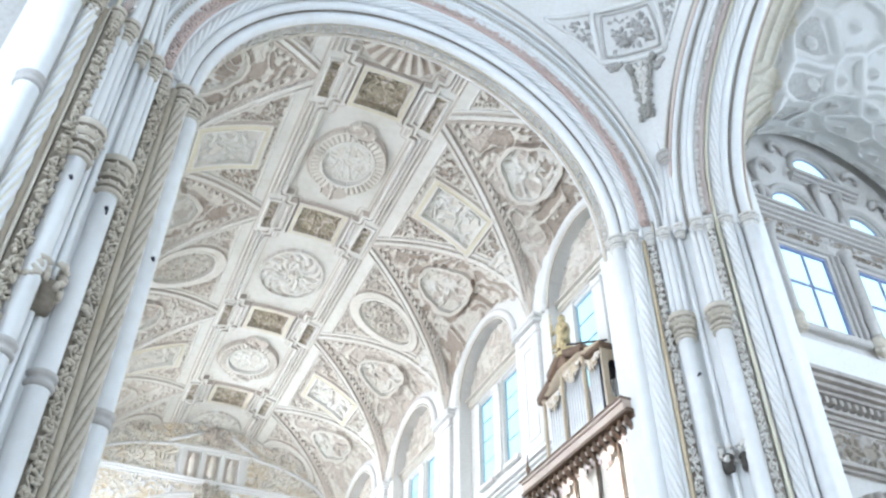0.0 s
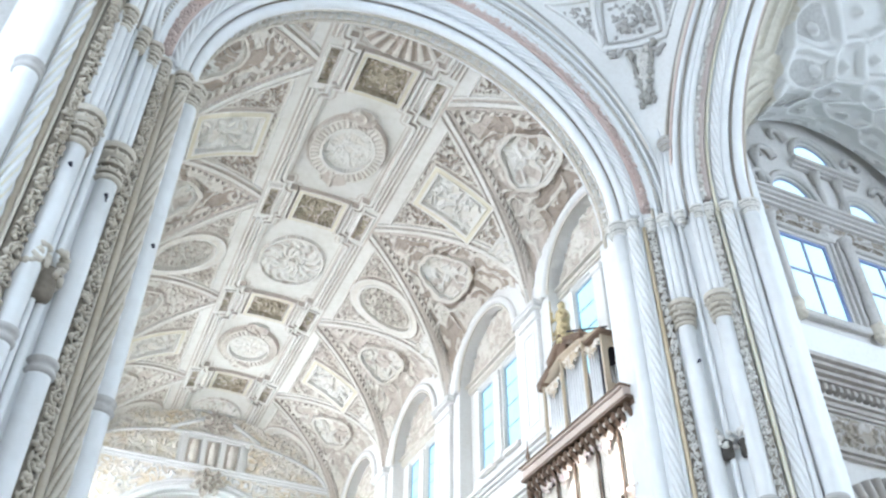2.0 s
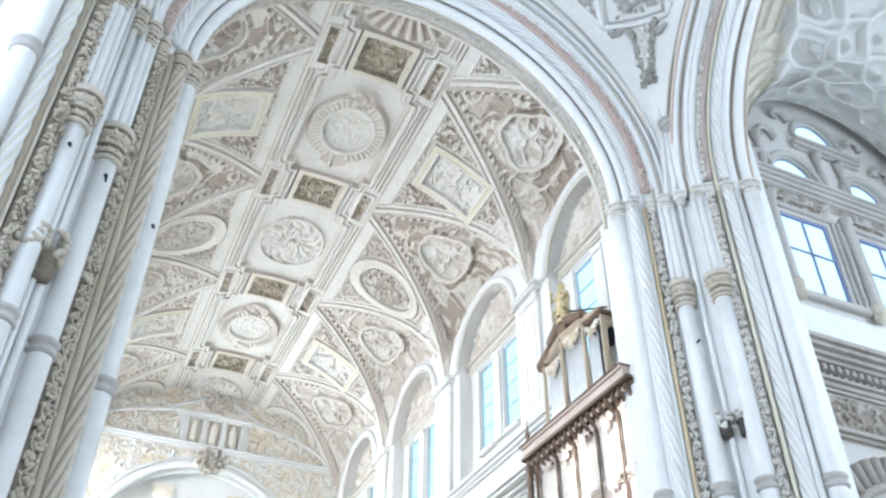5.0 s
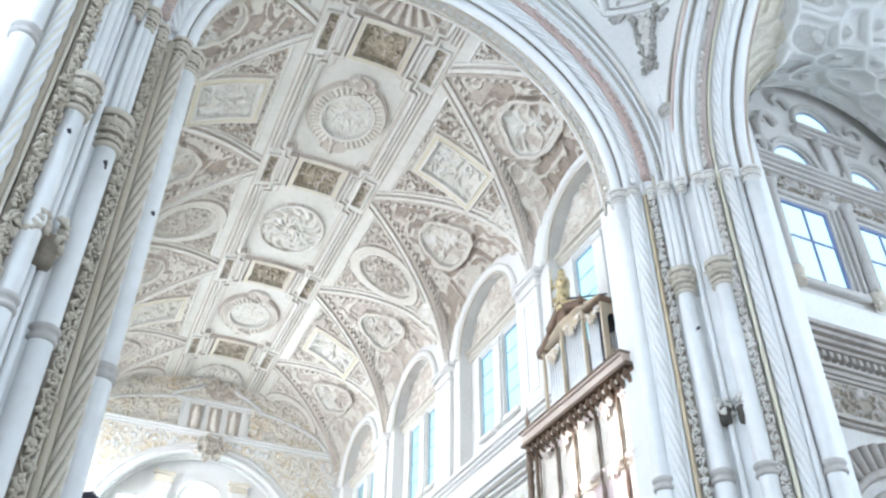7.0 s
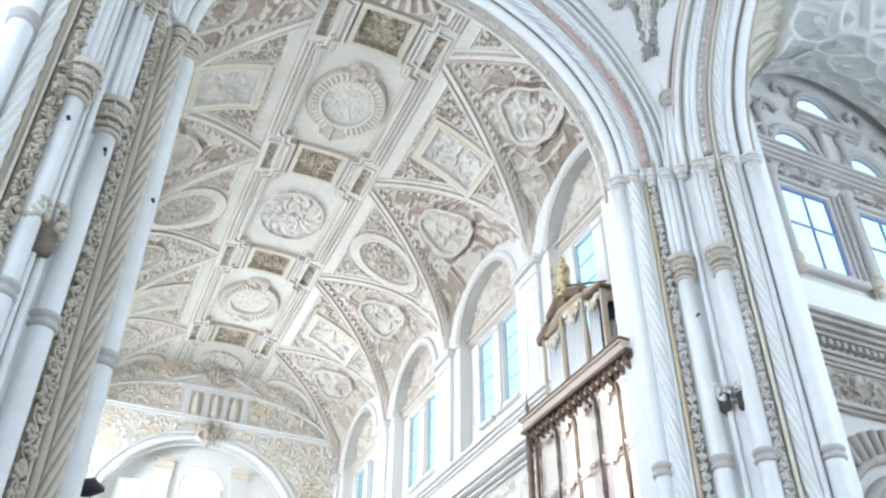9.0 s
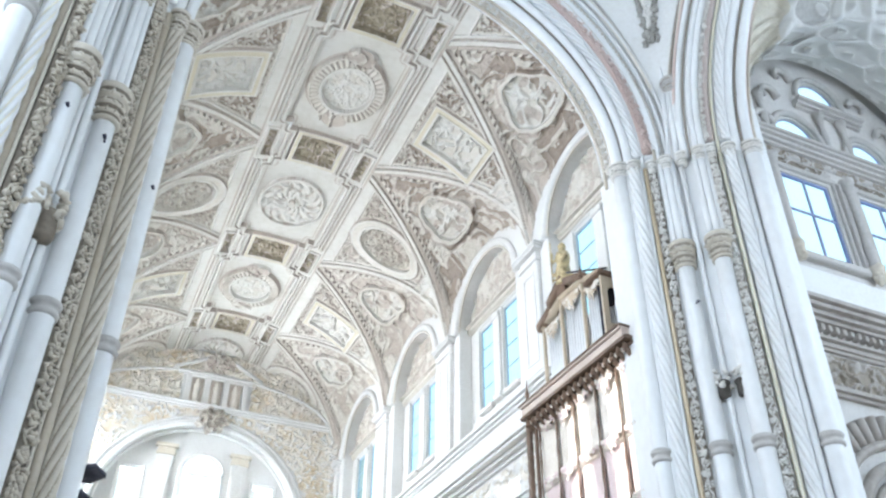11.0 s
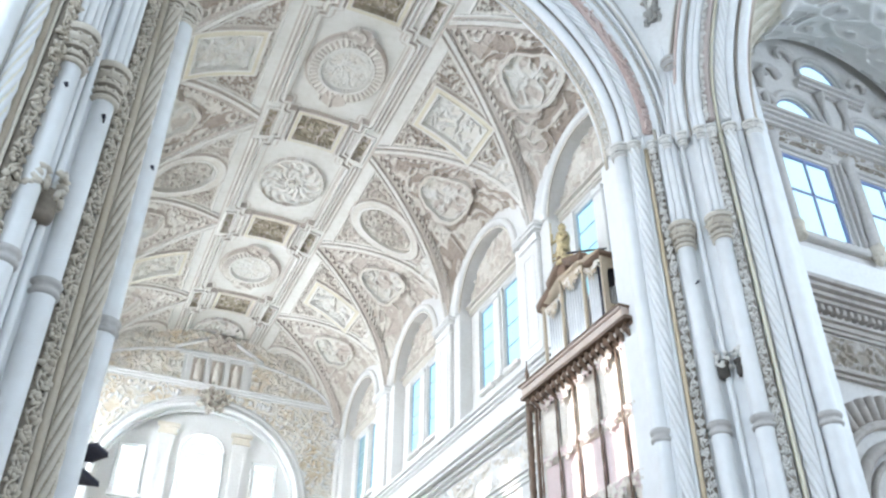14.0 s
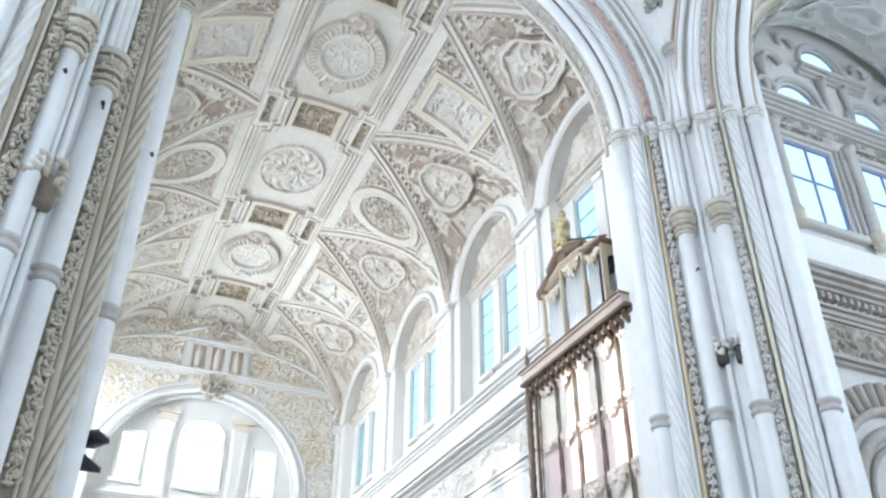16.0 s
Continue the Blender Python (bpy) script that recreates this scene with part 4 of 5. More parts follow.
def end_window(n, c, h, zs, rise):
    yw = Y_END + 0.9
    w = thing("window_%d" % n, "bright end window with a white moulded frame", "window", kind="structure", group="end windows", at=(c, yw, 16.3))
    pts = [(c + h, yw + 0.2, 16.3), (c + h, yw + 0.2, zs)] + ([(c + h * math.cos(t), yw + 0.2, zs + rise * math.sin(t)) for t in np.linspace(0, math.pi, 16)] if rise else [(c - h, yw + 0.2, zs)]) + [(c - h, yw + 0.2, 16.3)]
    fr = bar(pts, 0.05, M_WHITE, "window_frame", w)
    bar([(c - h, yw + 0.2, zs), (c + h, yw + 0.2, zs)], 0.045, M_WHITE, "transom", fr)
    path = [(x + (0.16 if x > c else -0.16), yw - 0.03, z + (0.14 if z > 16.4 else 0)) for x, _, z in pts]
    bar(path, 0.07, M_WHITE, "surround", w)
    g = part("pane", boxes((c - h, yw + 0.24, 16.3, c + h, yw + 0.25, zs + rise)), M_GLASS, w)
    g.visible_shadow = False
    part("window_sill", boxes((c - h - 0.25, yw - 0.2, 16.05, c + h + 0.25, yw, 16.28), bevel=0.02), M_WHITE, w)


end_window(21, EX + 0.1, 1.0, 18.9, 1.0)
end_window(22, 2.75, 0.52, 18.75, 0)
end_window(23, 9.78, 0.52, 18.75, 0)
for x in (4.35, 8.3):
    yw = Y_END + 0.9
    pl = thing("pilaster", "white fluted pilaster between the end windows", "pilaster", group="end pilasters", at=(x, yw, 15))
    part("pilaster_shaft", boxes((x - 0.42, yw - 0.16, 15.6, x + 0.42, yw, 19.7), bevel=0.02), M_WHITE, pl)
    for o in (-0.26, 0.26):
        part("pilaster_panel", boxes((x + o - 0.07, yw - 0.21, 16.3, x + o + 0.07, yw - 0.16, 19.1), bevel=0.012), M_WHITE, pl)
    part("pilaster_capital", boxes((x - 0.5, yw - 0.24, 19.7, x + 0.5, yw, 19.85), (x - 0.46, yw - 0.2, 19.85, x + 0.46, yw, 20.1), (x - 0.58, yw - 0.3, 20.1, x + 0.58, yw, 20.3), bevel=0.02), M_OCHREL, pl, "pale ochre capital")
cornice("trim_end_sill", "x", EX - 5.3, EX + 5.3, Y_END + 0.9, -1, 15.2, [(0.12, 0.1), (0.12, 0.24), (0.1, 0.32)], M_WHITE, label="white moulded sill under the end windows")

# ---------------------------------------------------------------- transept arm
YT = 14.2
T_H = [(18.72, 0.97, 16.35, 19.4, 0), (21.95, 0.97, 16.35, 19.4, 0), (18.98, 0.9, 20.98, 21.1, 1.0), (22.1, 0.9, 20.98, 21.1, 1.0), (20.6, 0.9, 23.2, 23.4, 1.0)]


# square and round openings that overlap along the wall are cut column by column
arched_wall("wall_transept", "y", YT, 0.14, 16.3, 26.0, 0, 20.6, T_H[:2], M_GREYL, "grey limestone transept wall with blue-barred windows")
arched_wall("wall_transept_upper", "y", YT, 0.12, 16.3, 26.0, 20.6, 30.0, T_H[2:], M_GREYL, "grey limestone upper wall with half-round windows")
arched_wall("wall_transept_west", "y", YT, 0.7, -13.6, -3.9, 0, 30.0, [], M_GREY, "grey limestone transept wall")
for side in (1, -1):
    part_ob = part("wall_crossing", boxes((mx(16.3, side), 13.3, 0, mx(15.9, side), 14.9, 26)), M_STONE)
    tagged(part_ob, "white limestone wall behind the pier", "wall", kind="structure")


def transept_window(n, c):
    w = thing("window_%d" % n, "tall transept window with blue glazing bars", "window", kind="structure", group="transept windows", at=(c, YT, 16.3))
    y = YT + 0.06
    fr = part("window_frame", boxes((c - 0.97, y, 16.35, c - 0.89, y + 0.08, 19.4), (c + 0.89, y, 16.35, c + 0.97, y + 0.08, 19.4), (c - 0.89, y, 19.32, c + 0.89, y + 0.08, 19.4), (c - 0.89, y, 16.35, c + 0.89, y + 0.08, 16.43)), M_LEAD, w, "blue painted iron frame")
    part("glazing_bar", boxes((c - 0.03, y, 16.43, c + 0.03, y + 0.06, 19.32)), M_LEAD, fr)
    for z in (17.15, 18.0):
        if z > 17.5:
            part("glazing_bar", boxes((c - 0.89, y, z - 0.03, c + 0.89, y + 0.05, z + 0.03)), M_LEAD, fr)
    g = part("pane", boxes((c - 0.89, y + 0.03, 16.43, c + 0.89, y + 0.04, 19.32)), M_GLASS, w)
    g.visible_shadow = False
    for o, nm in ((0.12, 0.10), (0.30, 0.17)):
        part("surround", boxes((c - 0.97 - o - 0.1, YT - nm, 16.0, c - 0.97 - o, YT, 19.55), (c + 0.97 + o, YT - nm, 16.0, c + 0.97 + o + 0.1, YT, 19.55), bevel=0.015), M_GREY, w)
    part("lintel", boxes((c - 1.25, YT - 0.12, 19.5, c + 1.25, YT, 19.68), bevel=0.02), M_GREY, w)
    relief("lintel_carving", (c - 1.2, YT - 0.02, 19.68), (1, 0, 0), (0, 0, 1), 2.4, 0.34, [M_GREY, M_BED], 70 + n, 0.2, 0.1, 0.04, None, w, "carved lintel frieze")
    part("window_sill", boxes((c - 1.35, YT - 0.22, 15.95, c + 1.35, YT, 16.2), bevel=0.03), M_GREY, w)


transept_window(31, 18.72)
transept_window(32, 21.95)
for x in (17.25, 20.33, 23.5):
    c = thing("wall_column", "grey stone baluster column on a carved console", "column", group="transept wall columns", at=(x, YT - 0.15, 16))
    piece("column_shaft", mesh_from("column", *turned((x, YT - 0.2, 16.3), [(0.16, 0), (0.2, 0.1), (0.13, 0.25), (0.17, 0.7), (0.12, 1.2), (0.15, 1.3), (0.12, 1.4), (0.12, 2.9), (0.16, 3.0), (0.22, 3.25), (0.24, 3.4)], 14), M_GREY), c)
    piece("console", mesh_from("console", *join([turned((x, YT - 0.2, 15.7), [(0.05, 0), (0.14, 0.15), (0.22, 0.4), (0.26, 0.6)], 12)] + [lump((x + RNG.uniform(-0.2, 0.2), YT - 0.25 + RNG.uniform(-0.12, 0.1), 15.8 + RNG.uniform(0, 0.5)), (0.1, 0.1, 0.1)) for _ in range(14)]), M_CARVE), c, "leafy carved console")
for n, (c, h, zb, zs, rise) in enumerate(T_H[2:]):
    w = thing("window_%d" % (33 + n), "small half-round window with a moulded hood", "window", kind="structure", group="transept lunettes", at=(c, YT, zb))
    path = [(c + (h + 0.16) * math.cos(t), YT - 0.05, zs + (rise + 0.16) * math.sin(t)) for t in np.linspace(0, math.pi, 24)]
    bar(path, 0.11, M_GREY, "hood", w)
    g = part("pane", boxes((c - h, YT + 0.1, zb, c + h, YT + 0.105, zs + rise)), M_GLASS, w)
    g.visible_shadow = False
    fr = [(c + h * 0.97 * math.cos(t), YT + 0.1, zs + rise * 0.97 * math.sin(t)) for t in np.linspace(0, math.pi, 20)]
    bar(fr, 0.025, M_LEAD, "window_frame", w)
xa, xb = 16.35, 25.9
cornice("trim_transept_cornice", "x", xa, xb, YT, -1, 20.35, [(0.10, 0.16), (0.12, 0.28), (0.10, 0.40), (0.10, 0.5)], M_GREY, label="grey moulded cornice over the transept windows")
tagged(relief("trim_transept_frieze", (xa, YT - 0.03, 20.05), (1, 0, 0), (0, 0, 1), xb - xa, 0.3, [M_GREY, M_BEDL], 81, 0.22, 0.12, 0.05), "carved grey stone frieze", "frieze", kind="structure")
cornice("trim_upper_cornice", "x", 19.3, 22.2, YT, -1, 22.75, [(0.10, 0.12), (0.12, 0.24), (0.14, 0.36)], M_GREY, label="grey moulded upper cornice")
for x in (17.6, 20.2, 21.2, 23.7):
    c = thing("colonnette", "small grey stone colonnette between the lunettes", "column", group="transept colonnettes", at=(x, YT - 0.1, 20.8))
    piece("column_shaft", mesh_from("colonnette", *turned((x, YT - 0.12, 20.8), [(0.16, 0), (0.12, 0.15), (0.09, 0.3), (0.13, 0.8), (0.08, 1.3), (0.14, 1.6), (0.2, 1.9)], 12), M_GREY), c)
for x, z, sx in ((17.4, 21.4, 1), (18.0, 22.8, 1), (18.9, 24.0, 1), (22.5, 23.9, -1), (23.4, 22.8, -1)):
    sc_ = thing("stone_scroll", "carved grey stone scroll on the transept wall", "carving", group="transept scrolls", at=(x, YT, z))
    pts = [(x + sx * (0.5 - 0.06 * k) * math.cos(k * 0.6), YT - 0.12, z + (0.5 - 0.06 * k) * math.sin(k * 0.6)) for k in range(8)]
    piece("scroll", mesh_from("scroll", *tube(pts, [0.14 - 0.01 * k for k in range(8)], 8), M_GREY), sc_)
# below the windows: plain band, entablature, arcade
tagged(part("wall_panel", boxes((xa, YT - 0.05, 14.35, xb, YT, 15.7)), M_WHITE), "plain white plaster band under the windows", "wall panel", kind="structure")
cornice("trim_mid_cornice", "x", xa, xb, YT, -1, 13.75, [(0.12, 0.2), (0.14, 0.34), (0.14, 0.5), (0.16, 0.62)], M_GREYB, label="grey weathered stone cornice on the transept wall")
for k in range(36):
    x = xa + 0.15 + k * 0.26
    d = part("dentil", boxes((x, YT - 0.24, 13.46, x + 0.14, YT, 13.66), bevel=0.02), M_GREYB)
    tagged(d, "small grey stone dentil", "dentil", group="dentils")
cornice("trim_architrave_transept", "x", xa, xb, YT, -1, 12.9, [(0.10, 0.10), (0.14, 0.18), (0.10, 0.3)], M_GREYB, label="grey stone architrave on the transept wall")
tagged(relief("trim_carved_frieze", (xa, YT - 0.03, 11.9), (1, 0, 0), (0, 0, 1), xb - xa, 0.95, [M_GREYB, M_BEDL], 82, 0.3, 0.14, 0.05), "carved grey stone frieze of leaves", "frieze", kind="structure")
cornice("trim_low_string", "x", xa, xb, YT, -1, 11.55, [(0.10, 0.14), (0.12, 0.26)], M_GREYB, label="grey stone string course")
fan = thing("shell_arch", "brown-grey carved stone shell arch with radiating ribs", "arch", at=(19.0, YT, 8.0))
for r, rad in ((2.5, 0.12), (1.95, 0.16), (1.6, 0.08)):
    path = [(19.0 + r * math.cos(t), YT - 0.1, 8.0 + r * math.sin(t)) for t in np.linspace(0, math.pi, 40)]
    bar(path, rad, M_GREYB, "archivolt", fan)
for k in range(25):
    t = math.pi * (k + 0.5) / 25
    bar([(19.0 + 2.55 * math.cos(t), YT - 0.04, 8.0 + 2.55 * math.sin(t)), (19.0 + 3.25 * math.cos(t), YT - 0.1, 8.0 + 3.25 * math.sin(t))], 0.13, M_GREYB, "rib", fan)


def transept_vault(side):
    """A barrel that carries on the transept arch, cut by a lunette over the windows."""
    nu, nv, r, xc = 620, 360, 9.45, 20.65
    T, X = np.meshgrid(np.linspace(0.02, math.pi - 0.02, nu), np.linspace(15.95, 26.0, nv))
    y, zb = CT + r * np.cos(T), Z_IMP + r * np.sin(T)
    dx = np.abs(X - xc)
    zl = 20.9 + 4.05 * np.sqrt(np.clip(1 - (dx / 4.4) ** 2, 0, 1))
    near = dx < 4.4
    inl = near & (zl > zb)
    z = np.where(inl, zl, zb)
    half = 4.4 * np.sqrt(np.clip(1 - ((zb - 20.9) / 4.05) ** 2, 0, 1)) * (zb < 24.95)
    gd = dx - half                                  # from the groin, inside the foot
    # a net of curved ribs: cells round scattered middles, bosses where three cells meet
    rng = np.random.default_rng(51)
    gx, gy, cell = 14, 26, 1.6
    ox, oy = rng.uniform(-0.26, 0.26, (gx, gy)), rng.uniform(-0.26, 0.26, (gx, gy))
    a, b = (X - 14.2) / cell + 0.22 * (noise2(X * 0.9, T * 6, 51) - 0.5), T * r / cell + 0.22 * (noise2(X * 0.9 + 7, T * 6, 52) - 0.5)
    ia, ib = np.floor(a).astype(int), np.floor(b).astype(int)
    near_d = []
    for da in (-1, 0, 1):
        for db in (-1, 0, 1):
            na, nb = np.clip(ia + da, 0, gx - 1), np.clip(ib + db, 0, gy - 1)
            near_d.append(np.hypot(ia + da + 0.5 + ox[na, nb] - a, ib + db + 0.5 + oy[na, nb] + 0.5 * (na % 2) - 0.25 - b))
    near_d = np.sort(np.stack(near_d), axis=0)
    e1, e2 = (near_d[1] - near_d[0]) * cell * 0.5, (near_d[2] - near_d[0]) * cell * 0.5
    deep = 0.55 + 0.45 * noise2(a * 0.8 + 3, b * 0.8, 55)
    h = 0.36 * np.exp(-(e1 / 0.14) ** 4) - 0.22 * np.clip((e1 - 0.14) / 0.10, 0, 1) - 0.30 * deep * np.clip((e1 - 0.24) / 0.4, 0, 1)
    h = np.maximum(h, 0.40 * np.exp(-(e2 / 0.22) ** 2))
    h = h + 0.34 * np.exp(-((near_d[0] * cell) / 0.16) ** 2)
    foot = ~inl & (X < 17.3) & ((zb < 24.8) | (X < 17.0 + 0.16 * (zb - 24.8)))
    gd = np.where(zb < 24.0, gd, np.where(zb < 24.8, gd + ((X - 15.6) - gd) * (zb - 24.0) / 0.8, X - 15.6))
    h = np.where(foot, 0.0, h)
    for c_ in (0.16, 0.55, 0.95, 1.4):
        h = np.where(foot, np.maximum(h, 0.12 * np.exp(-((gd - c_) / 0.06) ** 2)), h)
    h = np.where(inl, h * np.clip((CT + 9.0 - y) / 0.5, 0, 1), h)
    P = np.stack([np.where(side > 0, X, 2 * CX - X), y, z], -1)
    C = np.stack([np.full_like(X, xc if side > 0 else 2 * CX - xc), np.full_like(X, CT), np.full_like(X, Z_IMP)], -1)
    N = C - P
    N[..., 0] *= 0.3
    N /= np.linalg.norm(N, axis=2)[..., None]
    P = P + N * h[..., None]
    idx = np.arange(nu * nv).reshape(nv, nu)
    keep = ~((zb < 20.95) & near)[:-1, :-1]
    F = np.stack([idx[:-1, :-1], idx[1:, :-1], idx[1:, 1:], idx[:-1, 1:]], -1)[keep]
    # the deepest cells get the darker material, painting in their shade
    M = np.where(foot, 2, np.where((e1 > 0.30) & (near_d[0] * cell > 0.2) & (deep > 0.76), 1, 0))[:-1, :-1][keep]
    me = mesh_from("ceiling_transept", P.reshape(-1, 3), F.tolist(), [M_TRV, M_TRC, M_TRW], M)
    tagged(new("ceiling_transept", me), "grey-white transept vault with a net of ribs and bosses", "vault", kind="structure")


transept_vault(1)
transept_vault(-1)

# ---------------------------------------------------------------- closing surfaces
tagged(part("floor", boxes((-14, -12, -0.3, 27, 47, 0)), M_FLOOR), "pale grey marble floor", "floor", kind="structure")
# closing walls; their large windows are unseen and added for the lamps
for side in (1, -1):
    arched_wall("wall_transept_end", "x", mx(26.0, side) - (0.6 if side < 0 else 0), 0.6, -8, 15, 0, 33, [(4.5, 3.6, 11, 18, 3.6)], M_WHITE, "white plastered transept end wall with an added large window")
arched_wall("wall_south", "y", -12.5, 0.6, -14, 27, 0, 33, [(CX, 4.2, 10, 20, 4.2)], M_WHITE, "white plastered wall with an added large round-headed window")


def large_window(n, axis, at, c, h, zb, zs, rise):
    """A wide round-headed window with iron bars, unseen, added to a closing wall."""
    def pt(a, z, o=0.0):
        return (at + o, a, z) if axis == "x" else (a, at + o, z)
    w = thing("window_%d" % n, "added, unseen round-headed window with iron glazing bars", "window", kind="structure", group="large windows", at=pt(c, zb))
    fr = bar([pt(c + h, zb)] + [pt(c + h * math.cos(t), zs + rise * math.sin(t)) for t in np.linspace(0, math.pi, 24)] + [pt(c - h, zb)], 0.08, M_LEAD, "window_frame", w)
    for k in (-0.5, 0.0, 0.5):
        bar([pt(c + h * k, zb), pt(c + h * k, zs + rise * math.sqrt(1 - k * k))], 0.04, M_LEAD, "glazing_bar", fr)
    for z in np.arange(zb + 1.6, zs + 0.1, 1.6):
        bar([pt(c - h, z), pt(c + h, z)], 0.03, M_LEAD, "glazing_bar", fr)


large_window(41, "x", 26.3, 4.5, 3.6, 11, 18, 3.6)
large_window(42, "x", 2 * CX - 26.3, 4.5, 3.6, 11, 18, 3.6)
large_window(43, "y", -12.2, CX, 4.2, 10, 20, 4.2)
tagged(part("ceiling_crossing", boxes((-14, -12.5, 33.0, 27, 16.3, 33.4)), M_WHITE), "white plaster ceiling over the crossing", "ceiling", kind="structure")
arched_wall("wall_over_choir", "y", 16.32, 0.3, -3, 15.5, 26.3, 33, [], M_WHITE, "white plastered wall above the choir arch")
tagged(part("ceiling_choir_roof", boxes((-3.5, 16.7, 27.2, 16, 47, 27.5)), M_WHITE), "plain roof slab above the vault", "roof", kind="structure")


# ---------------------------------------------------------------- daylight outside the windows
def backdrop(name, eye, target, w, h, color, strength):
    m = bpy.data.materials.new("bright_sky")
    m.use_nodes = True
    nt = m.node_tree
    nt.nodes.remove(nt.nodes["Principled BSDF"])
    e = nt.nodes.new("ShaderNodeEmission")
    e.inputs[0].default_value, e.inputs[1].default_value = (*color, 1), strength
    nt.links.new(e.outputs[0], nt.nodes["Material Output"].inputs[0])
    me = mesh_from(name, [(-w / 2, -h / 2, 0), (w / 2, -h / 2, 0), (w / 2, h / 2, 0), (-w / 2, h / 2, 0)], [(0, 1, 2, 3)], m, smooth=False)
    ob = new(name, me)
    ob.matrix_world = look(eye, target)
    return tagged(ob, "pale bright sky outside the windows", "sky", kind="structure")


backdrop("backdrop_east", (42, 80, 45), (0, 80, 45), 150, 110, (0.62, 0.93, 1.0), 1.6)
backdrop("backdrop_north", (EX, 60, 21), (EX, 45, 21), 34, 26, (0.97, 0.98, 1.0), 1.4)
backdrop("backdrop_transept", (31, 25, 36), (31, 14, 36), 20, 46, (0.72, 0.92, 1.0), 1.55)
# three lamps behind the added windows brighten the crossing
window_lamp((27.2, 4.5, 16.5), (10, 6, 18), 8, 10, LAMP_TE, COOL)
window_lamp((-15.2, 4.5, 15.5), (8, 9, 11), 8, 10, LAMP_TW, COOL)
window_lamp((CX, -13.0, 17), (CX, 10, 19), 8.4, 14, LAMP_S, COOL)
# farther bays get stronger lamps to brighten the far choir
for m, share in zip(MID, (0.85, 0.95, 1.15, 1.7)):
    window_lamp((XW - 1.6, m, 18.2), (CX, m, 14.2), 3.2, 3.6, LAMP_C * share, WARM)
window_lamp((EX, Y_END + 2.2, 17.7), (EX, 20, 14), 8.5, 3.4, LAMP_N, WARM)


# ---------------------------------------------------------------- organ on the choir's east side
ORGAN = 1.05


def organ():
    xf = 12.0
    p = thing("pipe_organ", "carved walnut and gilt pipe organ under a bracketed cornice", "pipe organ", at=(12.8, 18.3, 4))
    lo = thing("organ_loft", "carved walnut gallery beneath the pipe organ", "organ loft", at=(12.8, 18.3, 0))
    part("loft_floor", boxes((11.7, 15.6, 3.6, 12.9, 20.9, 4.0), bevel=0.03), M_WOOD, lo)
    for y in (16.4, 18.6, 20.9):
        part("loft_post", boxes((11.9, y - 0.15, 0, 12.2, y + 0.15, 3.6), bevel=0.03), M_WOOD, lo)
    # lower case
    part("case_back", boxes((12.35, 15.9, 4.0, 12.9, 20.5, 12.4)), M_PALE, p)
    ys = [15.4, 16.26, 17.28, 18.37, 19.31, 20.23]
    for y in ys:
        post = piece("case_post", mesh_from("case_post", *tube([(xf + 0.12, y, z) for z in np.linspace(4.0, 12.45, 40)], [0.030 + 0.010 * math.cos(z * 9) for z in np.linspace(4.0, 12.45, 40)], 8), M_WOOD), p, "dark turned walnut post")
    part("corner_column", boxes((xf + 0.02, 20.28, 4.0, xf + 0.1, 20.36, 12.2)), M_WOOD, p, "dark walnut corner strip")
    col = piece("spiral_column", mesh_from("spiral", *tube([(xf + 0.0, 20.62, z) for z in np.linspace(4, 12.35, 260)], 0.09, 12, lobes=3, twist=16, depth=0.2), M_WOOD), p, "dark twisted walnut column")
    for k, (a, b) in enumerate(zip(ys, ys[1:])):
        w = b - a - 0.14
        y1 = b - 0.07
        for z0, z1, nm, mt in ((10.6, 12.35, "upper_panel", M_PALE), (8.9, 10.3, "middle_panel", M_PINKP), (5.0, 8.6, "lower_panel", M_PALE)):
            part(nm, boxes((xf + 0.20, a + 0.07, z0, xf + 0.24, b - 0.07, z1)), mt, p)
        # openwork hoods over the pipes
        for zt, hh in ((12.35, 0.75), (10.6, 0.55), (8.9, 0.9)):
            drop = 0.35 + 0.25 * ((k + int(zt)) % 2)
            relief("openwork_hood", (xf + 0.10, y1, zt - hh), (0, -1, 0), (0, 0, 1), w, hh, [M_PALE, M_PINKP], 90 + k, 0.13, 0.09, 0.028, lambda a_, b_, w=w, hh=hh, d=drop: b_ > hh * (0.75 - d * (1 - np.abs(2 * a_ / w - 1)) + 0.12 * np.sin(a_ * 40)), p, "pale rose openwork hood", 0.3)
        m = max(3, int(w / 0.13))
        for i in range(m):
            y = a + 0.07 + w * (i + 0.5) / m
            for zb, zt in ((10.62, 12.0), (5.2, 8.5)):
                piece("organ_pipe", mesh_from("organ_pipe", *turned((xf + 0.26, y, zb), [(0.015, 0), (w / m * 0.42, 0.3), (w / m * 0.42, zt - zb)], 8), M_TIN), p, "pale tin pipe")
    # bracketed cornice
    ya, yb = 15.28, 20.75
    cornice("cornice", "y", ya, yb, xf + 0.2, -1, 12.45, [(0.12, 0.2), (0.10, 0.40)], M_WOOD, p, "dark walnut cornice")
    cornice("upper_cornice", "y", ya + 0.1, yb - 0.1, xf + 0.2, -1, 12.67, [(0.22, 0.40), (0.06, 0.46)], M_PINKW, p, "reddish walnut cornice")
    cornice("cornice_lip", "y", ya + 0.05, yb - 0.05, xf + 0.2, -1, 12.95, [(0.045, 0.50)], M_WOOD, p, "dark walnut lip")
